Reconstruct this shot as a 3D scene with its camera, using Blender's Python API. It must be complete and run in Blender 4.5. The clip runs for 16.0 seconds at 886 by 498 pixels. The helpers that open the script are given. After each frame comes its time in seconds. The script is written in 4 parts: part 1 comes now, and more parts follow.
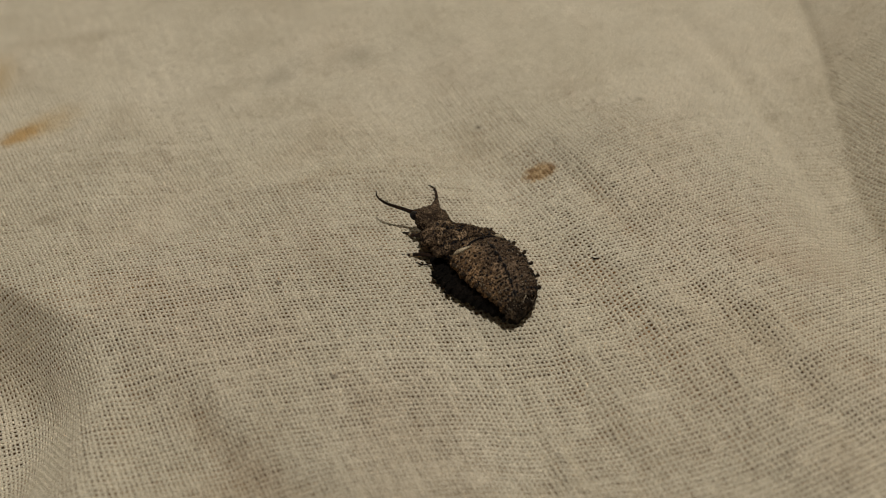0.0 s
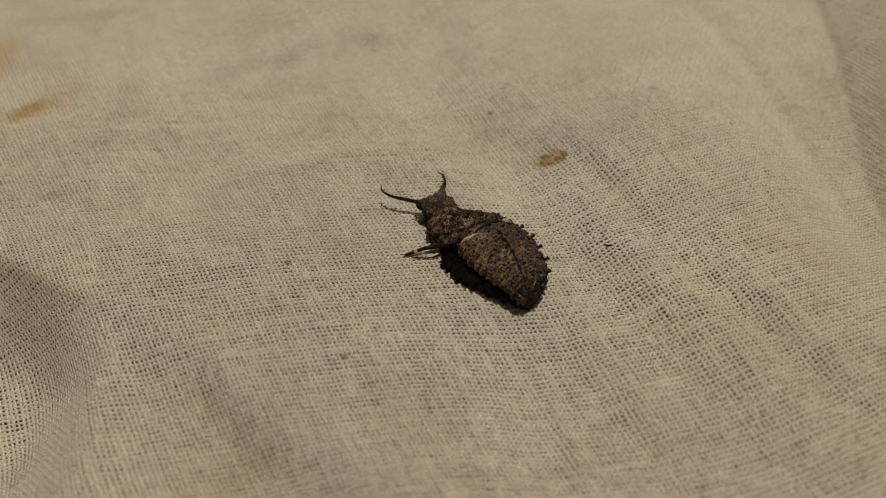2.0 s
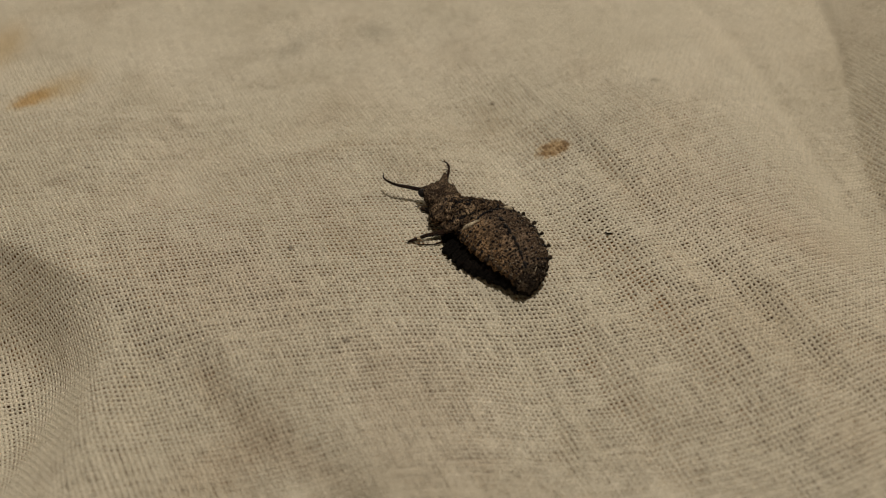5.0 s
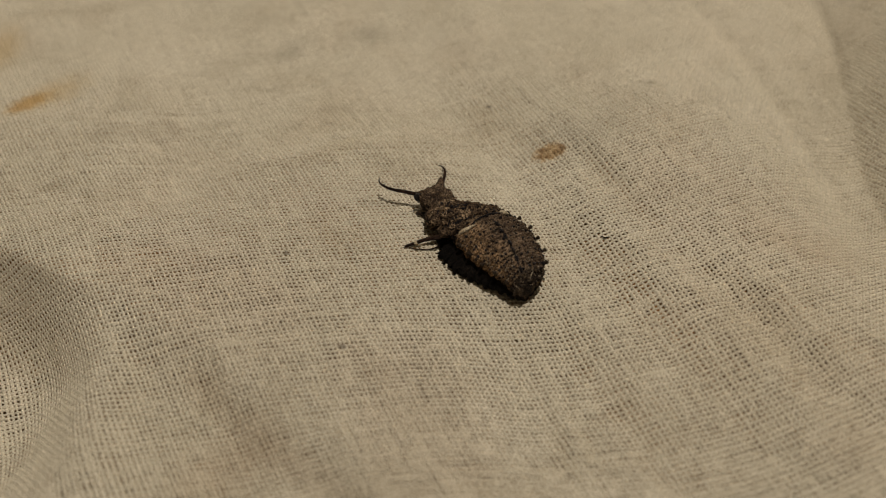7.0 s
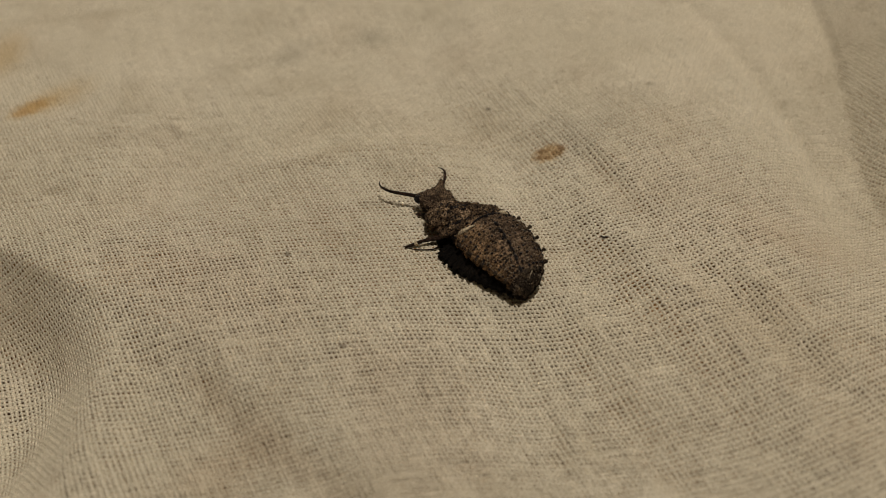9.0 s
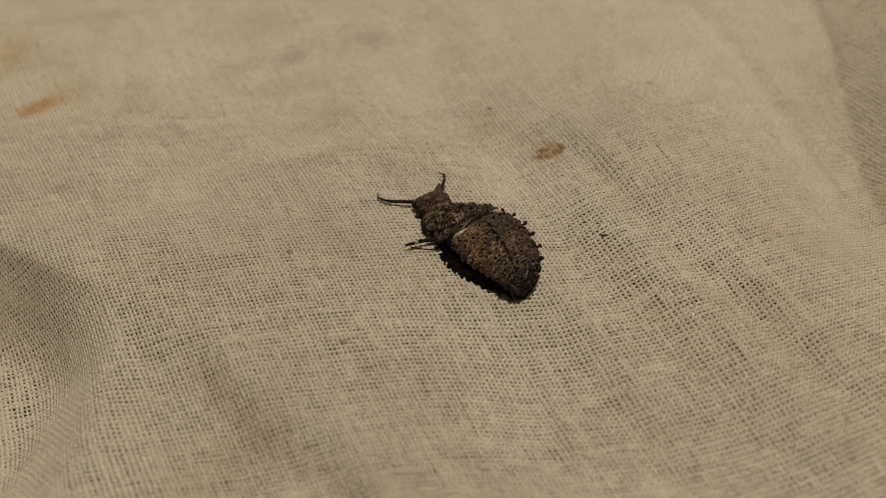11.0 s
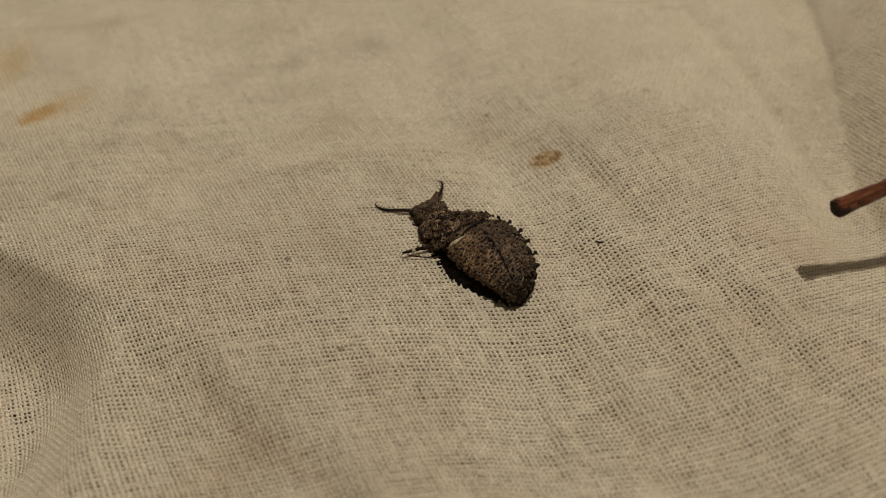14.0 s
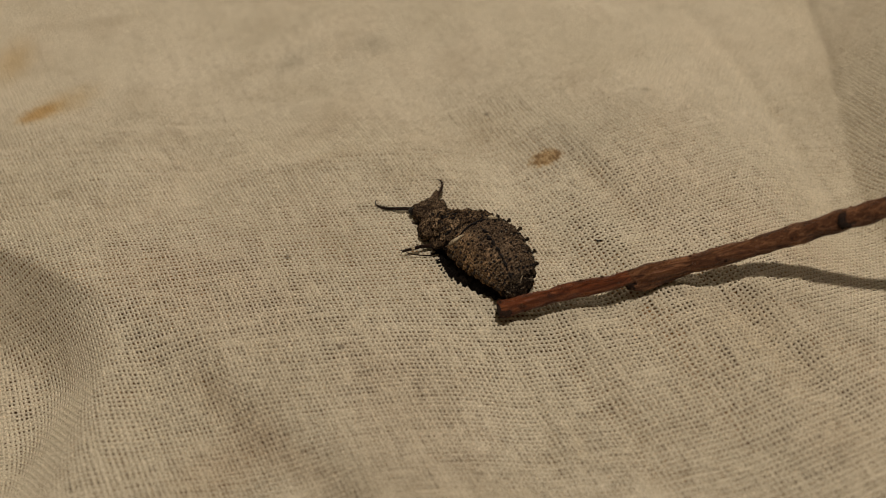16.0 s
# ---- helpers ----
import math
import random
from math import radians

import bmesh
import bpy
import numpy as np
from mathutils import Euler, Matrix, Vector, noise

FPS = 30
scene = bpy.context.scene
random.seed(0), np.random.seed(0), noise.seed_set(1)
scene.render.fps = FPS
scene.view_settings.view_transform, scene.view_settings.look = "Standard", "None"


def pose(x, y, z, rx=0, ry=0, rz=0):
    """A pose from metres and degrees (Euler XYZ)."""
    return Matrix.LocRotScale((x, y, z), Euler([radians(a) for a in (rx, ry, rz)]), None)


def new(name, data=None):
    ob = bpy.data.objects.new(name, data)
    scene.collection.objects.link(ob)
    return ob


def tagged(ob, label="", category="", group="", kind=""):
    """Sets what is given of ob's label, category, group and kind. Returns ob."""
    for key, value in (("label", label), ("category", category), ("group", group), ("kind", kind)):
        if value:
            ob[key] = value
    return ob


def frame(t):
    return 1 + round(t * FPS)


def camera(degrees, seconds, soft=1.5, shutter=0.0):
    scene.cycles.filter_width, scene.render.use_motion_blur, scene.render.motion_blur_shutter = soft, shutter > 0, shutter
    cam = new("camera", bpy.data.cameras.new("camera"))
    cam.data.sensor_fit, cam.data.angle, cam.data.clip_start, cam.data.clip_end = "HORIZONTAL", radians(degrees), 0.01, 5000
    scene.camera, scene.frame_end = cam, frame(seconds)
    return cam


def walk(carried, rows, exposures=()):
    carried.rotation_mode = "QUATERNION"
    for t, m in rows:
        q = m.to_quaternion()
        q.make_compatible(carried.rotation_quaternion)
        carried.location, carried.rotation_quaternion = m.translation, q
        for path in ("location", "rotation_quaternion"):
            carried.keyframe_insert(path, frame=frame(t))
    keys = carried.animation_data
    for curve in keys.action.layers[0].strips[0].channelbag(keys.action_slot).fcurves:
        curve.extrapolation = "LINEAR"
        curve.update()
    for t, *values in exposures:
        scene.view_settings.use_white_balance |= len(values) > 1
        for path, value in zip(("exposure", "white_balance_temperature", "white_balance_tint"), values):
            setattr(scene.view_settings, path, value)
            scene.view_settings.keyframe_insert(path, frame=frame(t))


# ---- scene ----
cam = camera(60.0, 16.0, 0.65)
# seconds, eye in millimetres, Euler degrees
ROWS = [
    (0.0, 1.019, 1.108, 43.318, 41.53, 1.96, -1.30),
    (0.5, 0.995, 0.399, 43.139, 41.69, 1.88, -1.08),
    (1.0, 0.029, 0.730, 42.393, 41.68, 1.05, -1.08),
    (1.5, -0.346, 0.782, 42.117, 41.48, 0.73, -0.81),
    (2.0, -0.202, 0.642, 42.278, 41.40, 0.90, -0.62),
    (2.5, -0.123, 0.714, 42.350, 41.45, 1.03, -0.65),
    (3.0, -0.431, -0.218, 42.006, 41.48, 0.90, -0.51),
    (3.5, -0.850, -0.586, 41.622, 41.60, 0.56, -0.31),
    (6.0, -0.009, -0.091, 41.882, 41.52, 0.77, -0.41),
    (6.5, -0.117, 0.021, 41.755, 41.58, 0.63, -0.54),
    (7.0, 0.001, -0.001, 41.999, 41.45, 0.80, -0.43),
    (7.5, 0.178, -0.032, 42.216, 41.37, 1.04, -0.56),
    (8.0, 0.554, -0.244, 42.476, 41.73, 1.38, -0.57),
    (8.5, 0.170, -0.427, 42.262, 41.80, 1.20, -0.66),
    (9.0, 0.164, -0.572, 42.031, 41.88, 1.14, -0.54),
    (11.5, 0.560, -1.099, 42.315, 41.99, 1.43, -0.22),
    (12.0, 0.535, -0.736, 42.619, 41.90, 1.29, -0.37),
    (12.5, 0.777, -0.343, 43.049, 41.76, 1.49, -0.44),
    (13.0, 0.835, -0.795, 42.765, 42.10, 1.50, -0.27),
    (13.5, 0.710, -0.887, 42.719, 42.07, 1.43, -0.34),
    (14.0, 0.816, -1.088, 42.763, 42.13, 1.47, -0.22),
    (14.5, 0.928, -0.706, 42.949, 42.04, 1.54, -0.31),
    (15.0, 1.215, -0.669, 43.306, 41.88, 1.80, -0.30),
    (15.5, 0.961, -1.504, 42.723, 42.19, 1.62, -0.03),
    (16.0, 0.946, -1.254, 42.837, 42.08, 1.48, -0.10),
]
cam.data.dof.use_dof = True
cam.data.dof.focus_distance = 0.0565
cam.data.dof.aperture_fstop = 25.0
walk(cam, [(t, pose(x / 1000, y / 1000, z / 1000, rx, ry, rz)) for t, x, y, z, rx, ry, rz in ROWS],
     [(0.0, 0.0, 6170, 7.5), (3.5, 0.0, 6280, 8.5), (7.0, 0.0, 6500, 9), (12.5, 0.0, 6540, 9), (14.5, 0.0, 6680, 10), (16.0, 0.0, 6860, 11.5)])

# ---- light ----
MM = 0.001
world = bpy.data.worlds.new("room_dark")
scene.world = world
world.use_nodes = True
world.node_tree.nodes["Background"].inputs[0].default_value = (0.9, 0.8, 0.65, 1)
world.node_tree.nodes["Background"].inputs[1].default_value = 0.05
# a small bright lamp close above the cloth, and a soft unseen lamp added below the ceiling to fill shadows
LAMP = (0.029, 0.031, 0.361)
lamp_data = bpy.data.lights.new("table_lamp_light", "POINT")
lamp_data.energy, lamp_data.color, lamp_data.shadow_soft_size = 3.3, (1.0, 0.945, 0.86), 0.008
lamp_light = new("table_lamp_light", lamp_data)
lamp_light.location = LAMP
fill_data = bpy.data.lights.new("added_fill_light", "AREA")
fill_data.shape, fill_data.size = "DISK", 0.56
fill_data.energy, fill_data.color = 12.0, (1.0, 0.945, 0.86)
fill_light = new("added_fill_light", fill_data)
fill_light.location = (0.8, 1.6, 2.38)


# ---- materials ----
def material(name, rough=0.8, spec=0.3):
    mat = bpy.data.materials.new(name)
    mat.use_nodes = True
    tree = mat.node_tree
    shader = tree.nodes["Principled BSDF"]
    shader.inputs["Roughness"].default_value = rough
    shader.inputs["Specular IOR Level"].default_value = spec
    return mat, tree, shader


def ramp(tree, socket, stops):
    """A colour ramp fed by the socket; stops: (position, colour)."""
    n = tree.nodes.new("ShaderNodeValToRGB")
    e = n.color_ramp.elements
    while len(e) < len(stops):
        e.new(0.5)
    for el, (at, col) in zip(e, stops):
        el.position = at
        el.color = (*col, 1) if len(col) == 3 else col
    tree.links.new(socket, n.inputs[0])
    return n


def mix(tree, factor, a, b, kind="MIX"):
    """Mix of two colours; each is a socket or a colour triple; factor a socket or a number."""
    n = tree.nodes.new("ShaderNodeMix")
    n.data_type, n.blend_type = "RGBA", kind
    for i, v in ((0, factor), (6, a), (7, b)):
        if isinstance(v, (int, float)):
            n.inputs[i].default_value = v
        elif isinstance(v, tuple):
            n.inputs[i].default_value = (*v, 1)
        else:
            tree.links.new(v, n.inputs[i])
    return n.outputs[2]


def noise_tex(tree, vector, scale, detail=3.0, rough=0.55, distort=0.0):
    n = tree.nodes.new("ShaderNodeTexNoise")
    n.inputs["Scale"].default_value = scale
    n.inputs["Detail"].default_value = detail
    n.inputs["Roughness"].default_value = rough
    n.inputs["Distortion"].default_value = distort
    tree.links.new(vector, n.inputs["Vector"])
    return n.outputs["Fac"]


def object_coords(tree):
    return tree.nodes.new("ShaderNodeTexCoord").outputs["Object"]


def bump(tree, shader, height, strength, distance):
    n = tree.nodes.new("ShaderNodeBump")
    n.inputs["Strength"].default_value = strength
    n.inputs["Distance"].default_value = distance
    tree.links.new(height, n.inputs["Height"])
    tree.links.new(n.outputs[0], shader.inputs["Normal"])


def blot(tree, coords, x, y, wide, long, turn, edge, scale=900.0, wobble=0.5):
    """Mask of a stain or painted shade: 1 inside an uneven ellipse centred at (x, y) mm, 0 outside."""
    m = tree.nodes.new("ShaderNodeMapping")
    m.vector_type = "TEXTURE"
    m.inputs["Location"].default_value = (x * MM, y * MM, 0)
    m.inputs["Rotation"].default_value = (0, 0, radians(turn))
    m.inputs["Scale"].default_value = (wide * MM, long * MM, 1)
    tree.links.new(coords, m.inputs["Vector"])
    sep = tree.nodes.new("ShaderNodeSeparateXYZ")
    tree.links.new(m.outputs[0], sep.inputs[0])
    flat = tree.nodes.new("ShaderNodeCombineXYZ")
    tree.links.new(sep.outputs[0], flat.inputs[0])
    tree.links.new(sep.outputs[1], flat.inputs[1])
    length = tree.nodes.new("ShaderNodeVectorMath")
    length.operation = "LENGTH"
    tree.links.new(flat.outputs[0], length.inputs[0])
    n = noise_tex(tree, coords, scale, 4.0, 0.6)
    add = tree.nodes.new("ShaderNodeMath")
    add.operation = "MULTIPLY_ADD"
    tree.links.new(n, add.inputs[0])
    add.inputs[1].default_value = wobble * 2
    tree.links.new(length.outputs["Value"], add.inputs[2])
    r = tree.nodes.new("ShaderNodeMapRange")
    r.interpolation_type = "SMOOTHSTEP"
    r.inputs["From Min"].default_value = 1.0 + wobble + edge
    r.inputs["From Max"].default_value = 1.0 + wobble - edge
    tree.links.new(add.outputs[0], r.inputs["Value"])
    return r.outputs[0]


# stains, and shade painted in the same way: x, y, half width, half length (mm), turn, edge, strength, colour
RUST_STAINS = [
    (8.6, 47.9, 1.25, 0.9, 8, 0.35, 0.75, (0.42, 0.255, 0.095)),
    (8.0, 48.3, 0.34, 0.22, 8, 0.3, 0.75, (0.20, 0.105, 0.04)),
    (7.8, 47.6, 0.24, 0.3, 30, 0.3, 0.7, (0.22, 0.12, 0.045)),
    (8.5, 48.2, 0.2, 0.18, 30, 0.3, 0.6, (0.24, 0.13, 0.05)),
    (8.4, 47.4, 0.3, 0.2, -20, 0.3, 0.7, (0.22, 0.12, 0.045)),
    (9.0, 47.8, 0.22, 0.26, 10, 0.3, 0.65, (0.22, 0.12, 0.045)),
    (9.6, 48.2, 0.3, 0.36, 25, 0.3, 0.75, (0.19, 0.10, 0.04)),
    (9.4, 47.6, 0.24, 0.18, 25, 0.3, 0.6, (0.24, 0.13, 0.05)),
    (-36.8, 54.9, 1.9, 0.95, 42, 0.6, 0.75, (0.44, 0.25, 0.07)),
    (-35.0, 56.4, 2.6, 1.5, 40, 0.9, 0.45, (0.46, 0.31, 0.13)),
    (-42.6, 63.5, 1.6, 3.0, 10, 0.9, 0.45, (0.46, 0.30, 0.11)),
    (-31.3, 44.0, 0.8, 0.5, 10, 0.8, 0.4, (0.28, 0.22, 0.14)),
]
FAINT_SMUDGES = [
    (11.5, 50.0, 4.5, 2.2, 20, 0.9, 0.15, (0.30, 0.26, 0.20)),
    (-15.0, 63.5, 2.2, 1.0, 55, 0.9, 0.30, (0.26, 0.22, 0.16)),
    (-7.4, 66.0, 1.8, 1.5, -20, 0.8, 0.32, (0.26, 0.22, 0.16)),
    (-20.5, 61.5, 3.4, 0.9, 30, 0.9, 0.2, (0.30, 0.24, 0.16)),
    (-28.0, 51.0, 6.0, 0.9, 12, 0.9, 0.2, (0.32, 0.25, 0.16)),
    (-37.0, 70.0, 7.0, 0.8, 10, 0.9, 0.22, (0.32, 0.25, 0.16)),
    (-13.5, 20.5, 3.0, 1.6, 25, 0.9, 0.22, (0.38, 0.25, 0.14)),
    (-9.5, 47.5, 3.0, 1.0, 30, 0.9, 0.2, (0.38, 0.28, 0.16)),
]
SMUDGES_AND_SHADE = [
    # first three: dirt along the southern step, with its shade painted in
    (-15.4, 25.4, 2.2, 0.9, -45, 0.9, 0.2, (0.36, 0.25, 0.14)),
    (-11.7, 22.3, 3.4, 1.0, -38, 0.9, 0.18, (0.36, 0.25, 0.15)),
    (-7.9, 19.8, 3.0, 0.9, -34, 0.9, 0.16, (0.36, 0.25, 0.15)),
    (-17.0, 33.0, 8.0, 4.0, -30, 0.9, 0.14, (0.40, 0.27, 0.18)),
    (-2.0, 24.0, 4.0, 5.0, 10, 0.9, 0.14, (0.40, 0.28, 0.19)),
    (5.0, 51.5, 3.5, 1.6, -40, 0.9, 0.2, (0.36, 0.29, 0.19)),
    # shade of the eastern folds, painted as one broad soft patch
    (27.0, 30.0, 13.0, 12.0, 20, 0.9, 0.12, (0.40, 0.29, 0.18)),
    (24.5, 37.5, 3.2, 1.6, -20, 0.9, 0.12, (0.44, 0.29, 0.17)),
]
DARK_SPECKS = [
    (-6.9, 28.1, 0.28, 0.2, 0, 0.5, 0.6, (0.13, 0.10, 0.07)),
    (3.9, 54.7, 0.25, 0.2, 0, 0.5, 0.7, (0.10, 0.08, 0.06)),
    (-11.5, 36.1, 0.22, 0.2, 0, 0.5, 0.6, (0.12, 0.09, 0.06)),
    (18.0, 55.0, 0.35, 0.3, 0, 0.5, 0.4, (0.15, 0.12, 0.08)),
]


def cloth_material(name, base):
    mat, tree, shader = material(name, 0.95, 0.12)
    co = object_coords(tree)
    wide = noise_tex(tree, co, 60.0, 4.0, 0.6)
    col = ramp(tree, wide, [(0.3, tuple(c * k for c, k in zip(base, (0.86, 0.85, 0.82)))), (0.7, base)]).outputs[0]
    pink = noise_tex(tree, co, 75.0, 4.0, 0.6, 0.5)
    col = mix(tree, ramp(tree, pink, [(0.48, (0, 0, 0)), (0.74, (0.26, 0.26, 0.26))]).outputs[0], col, tuple(c * k for c, k in zip(base, (0.95, 0.86, 0.81))))
    grey = noise_tex(tree, co, 150.0, 5.0, 0.65)
    grime = ramp(tree, grey, [(0.5, (0, 0, 0)), (0.78, (0.4, 0.4, 0.4))]).outputs[0]
    col = mix(tree, grime, col, (0.38, 0.31, 0.21))
    for x, y, w, l, turn, edge, strength, tint in RUST_STAINS + FAINT_SMUDGES + SMUDGES_AND_SHADE + DARK_SPECKS:
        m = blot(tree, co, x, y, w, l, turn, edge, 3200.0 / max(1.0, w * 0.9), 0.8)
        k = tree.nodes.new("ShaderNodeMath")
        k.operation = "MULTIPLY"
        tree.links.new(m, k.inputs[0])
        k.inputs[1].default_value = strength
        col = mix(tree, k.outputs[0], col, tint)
    # random thread tone; its bright flecks are painted highlights
    fibre = noise_tex(tree, co, 11000.0, 3.0, 0.7)
    tone_and_glints = ramp(tree, fibre, [(0.32, (0.60, 0.59, 0.55)), (0.68, (1.38, 1.38, 1.38))]).outputs[0]
    col = mix(tree, 1.0, col, tone_and_glints, "MULTIPLY")
    tree.links.new(col, shader.inputs["Base Color"])
    bump(tree, shader, noise_tex(tree, co, 12000.0, 3.0, 0.7), 0.7, 0.00004)
    return mat


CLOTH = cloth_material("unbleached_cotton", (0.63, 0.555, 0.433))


def plain_material(name, color, dark, scale, rough=0.8, bumpy=0.001):
    mat, tree, shader = material(name, rough, 0.3)
    co = object_coords(tree)
    n = noise_tex(tree, co, scale, 6.0, 0.6)
    tree.links.new(ramp(tree, n, [(0.3, dark), (0.7, color)]).outputs[0], shader.inputs["Base Color"])
    bump(tree, shader, noise_tex(tree, co, scale * 8, 4.0), 0.3, bumpy)
    return mat


PLASTER = plain_material("cream_plaster", (0.74, 0.70, 0.62), (0.66, 0.62, 0.54), 3.0)
# brown chosen for how dark the gaps of the weave should look
UNDER = plain_material("brown_gap_backing", (0.25, 0.125, 0.045), (0.17, 0.084, 0.03), 300.0, 1.0, 0.0003)
UNDER.node_tree.nodes["Principled BSDF"].inputs["Specular IOR Level"].default_value = 0.0
BOARDS = plain_material("brown_floor_paint", (0.22, 0.13, 0.07), (0.15, 0.085, 0.045), 6.0, 0.5)


def chitin(name, dark, mid, light, speckle, spots=0.0, scale=1.0, rough=0.75, sided=False, islands=False, relief=0.0002):
    """Grainy insect skin: mottled, with pale granules and dark pits; scale enlarges the grain."""
    mat, tree, shader = material(name, rough, 0.12)
    co = object_coords(tree)
    a = noise_tex(tree, co, 900.0 * scale, 5.0, 0.7)
    col = ramp(tree, a, [(0.32, dark), (0.5, mid), (0.68, light)]).outputs[0]
    b = noise_tex(tree, co, 7500.0 * scale, 3.0, 0.7)
    grain = ramp(tree, b, [(0.42, (0.14, 0.14, 0.14)), (0.58, (2.1, 2.05, 1.95))]).outputs[0]
    col = mix(tree, speckle, col, mix(tree, 1.0, col, grain, "MULTIPLY"))
    if islands:
        geo = tree.nodes.new("ShaderNodeNewGeometry")
        col = ramp(tree, geo.outputs["Random Per Island"], [(0.1, dark), (0.55, mid), (1.0, light)]).outputs[0]
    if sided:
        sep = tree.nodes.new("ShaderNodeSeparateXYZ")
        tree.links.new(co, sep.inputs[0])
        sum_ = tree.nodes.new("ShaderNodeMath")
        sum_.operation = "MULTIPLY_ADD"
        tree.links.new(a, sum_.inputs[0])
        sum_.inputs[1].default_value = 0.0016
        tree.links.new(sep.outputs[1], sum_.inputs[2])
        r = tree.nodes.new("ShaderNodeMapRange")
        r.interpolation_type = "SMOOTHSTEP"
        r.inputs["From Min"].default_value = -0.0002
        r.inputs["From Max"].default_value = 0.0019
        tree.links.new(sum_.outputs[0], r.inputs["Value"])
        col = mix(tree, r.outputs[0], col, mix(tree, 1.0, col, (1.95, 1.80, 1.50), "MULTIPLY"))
    if spots:
        v = tree.nodes.new("ShaderNodeTexVoronoi")
        v.inputs["Scale"].default_value = 2900.0
        v.inputs["Randomness"].default_value = 0.85
        tree.links.new(co, v.inputs["Vector"])
        dot = ramp(tree, v.outputs["Distance"], [(0.22, (1, 1, 1)), (0.29, (0, 0, 0))]).outputs[0]
        k = tree.nodes.new("ShaderNodeMath")
        k.operation = "MULTIPLY"
        tree.links.new(dot, k.inputs[0])
        k.inputs[1].default_value = spots
        col = mix(tree, k.outputs[0], col, (0.006, 0.004, 0.003))
    tree.links.new(col, shader.inputs["Base Color"])
    bump(tree, shader, b, 1.0, relief)
    return mat


SKIN = chitin("mottled_grey_brown_skin", (0.010, 0.006, 0.004), (0.080, 0.051, 0.030), (0.31, 0.215, 0.132), 1.0, 0.8)
HEADSKIN = chitin("grainy_dark_head_skin", (0.012, 0.008, 0.005), (0.058, 0.037, 0.023), (0.17, 0.115, 0.072), 1.0, 0.5, 1.3)
# belly skin near black, with the shade under the body put into it
SHADED_BELLY = chitin("belly_skin_with_shade", (0.003, 0.002, 0.0015), (0.005, 0.0035, 0.0025), (0.010, 0.007, 0.005), 0.6, 0.0, 1.0, 0.95)
TAIL = chitin("dark_tail_skin", (0.010, 0.007, 0.005), (0.036, 0.025, 0.017), (0.11, 0.08, 0.052), 1.0, 0.4)
HORN = chitin("dark_brown_horn", (0.009, 0.005, 0.003), (0.018, 0.009, 0.006), (0.04, 0.021, 0.012), 0.4, 0.0, 1.0, 0.4)
KNOB = chitin("dark_tubercle_skin", (0.012, 0.008, 0.005), (0.03, 0.02, 0.013), (0.07, 0.05, 0.033), 0.8)
GRAIN = chitin("skin_warts", (0.008, 0.005, 0.003), (0.062, 0.040, 0.024), (0.27, 0.185, 0.112), 0.8, 0.0, 1.0, 0.8, False, True)
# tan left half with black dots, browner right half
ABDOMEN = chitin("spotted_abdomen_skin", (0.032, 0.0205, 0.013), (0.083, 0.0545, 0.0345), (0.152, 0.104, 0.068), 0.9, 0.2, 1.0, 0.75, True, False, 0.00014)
FOLD = chitin("dark_skin_fold", (0.012, 0.008, 0.005), (0.032, 0.022, 0.014), (0.07, 0.05, 0.032), 0.8)
WART = chitin("pale_tan_warts", (0.16, 0.12, 0.08), (0.24, 0.185, 0.125), (0.34, 0.27, 0.19), 0.4, 0.0, 1.0, 0.7, False, True)
PALE = chitin("pale_cream_streak", (0.3, 0.23, 0.15), (0.42, 0.34, 0.23), (0.52, 0.43, 0.3), 0.4)
EYE = chitin("black_eye", (0.008, 0.006, 0.006), (0.012, 0.01, 0.01), (0.02, 0.016, 0.014), 0.3, 0.0, 1.0, 0.3)


def bark_material(name, tones, rough=0.55):
    mat, tree, shader = material(name, rough, 0.25)
    co = object_coords(tree)
    m = tree.nodes.new("ShaderNodeMapping")
    m.inputs["Scale"].default_value = (0.12, 1, 1)
    tree.links.new(co, m.inputs["Vector"])
    a = noise_tex(tree, m.outputs[0], 3000.0, 6.0, 0.78, 0.8)
    col = ramp(tree, a, [(0.3, tones[0]), (0.5, tones[1]), (0.68, tones[2])]).outputs[0]
    v = noise_tex(tree, co, 900.0, 4.0, 0.7)
    lines = noise_tex(tree, m.outputs[0], 5200.0, 4.0, 0.6, 0.4)
    col = mix(tree, ramp(tree, lines, [(0.30, (0.85, 0.85, 0.85)), (0.42, (0, 0, 0))]).outputs[0], col, tones[0])
    spots = ramp(tree, v, [(0.60, (0, 0, 0)), (0.72, (0.8, 0.8, 0.8))]).outputs[0]
    col = mix(tree, spots, col, tones[0])
    tree.links.new(col, shader.inputs["Base Color"])
    bump(tree, shader, a, 1.0, 0.0004)
    return mat


BARK = bark_material("reddish_brown_bark", ((0.012, 0.005, 0.003), (0.135, 0.05, 0.021), (0.38, 0.18, 0.085)), 0.4)
RED_BARK = bark_material("red_peeled_bark", ((0.012, 0.004, 0.002), (0.155, 0.040, 0.014), (0.37, 0.125, 0.048)), 0.36)
CUTWOOD = bark_material("dark_cut_wood", ((0.006, 0.003, 0.002), (0.03, 0.014, 0.009), (0.09, 0.042, 0.025)), 0.8)


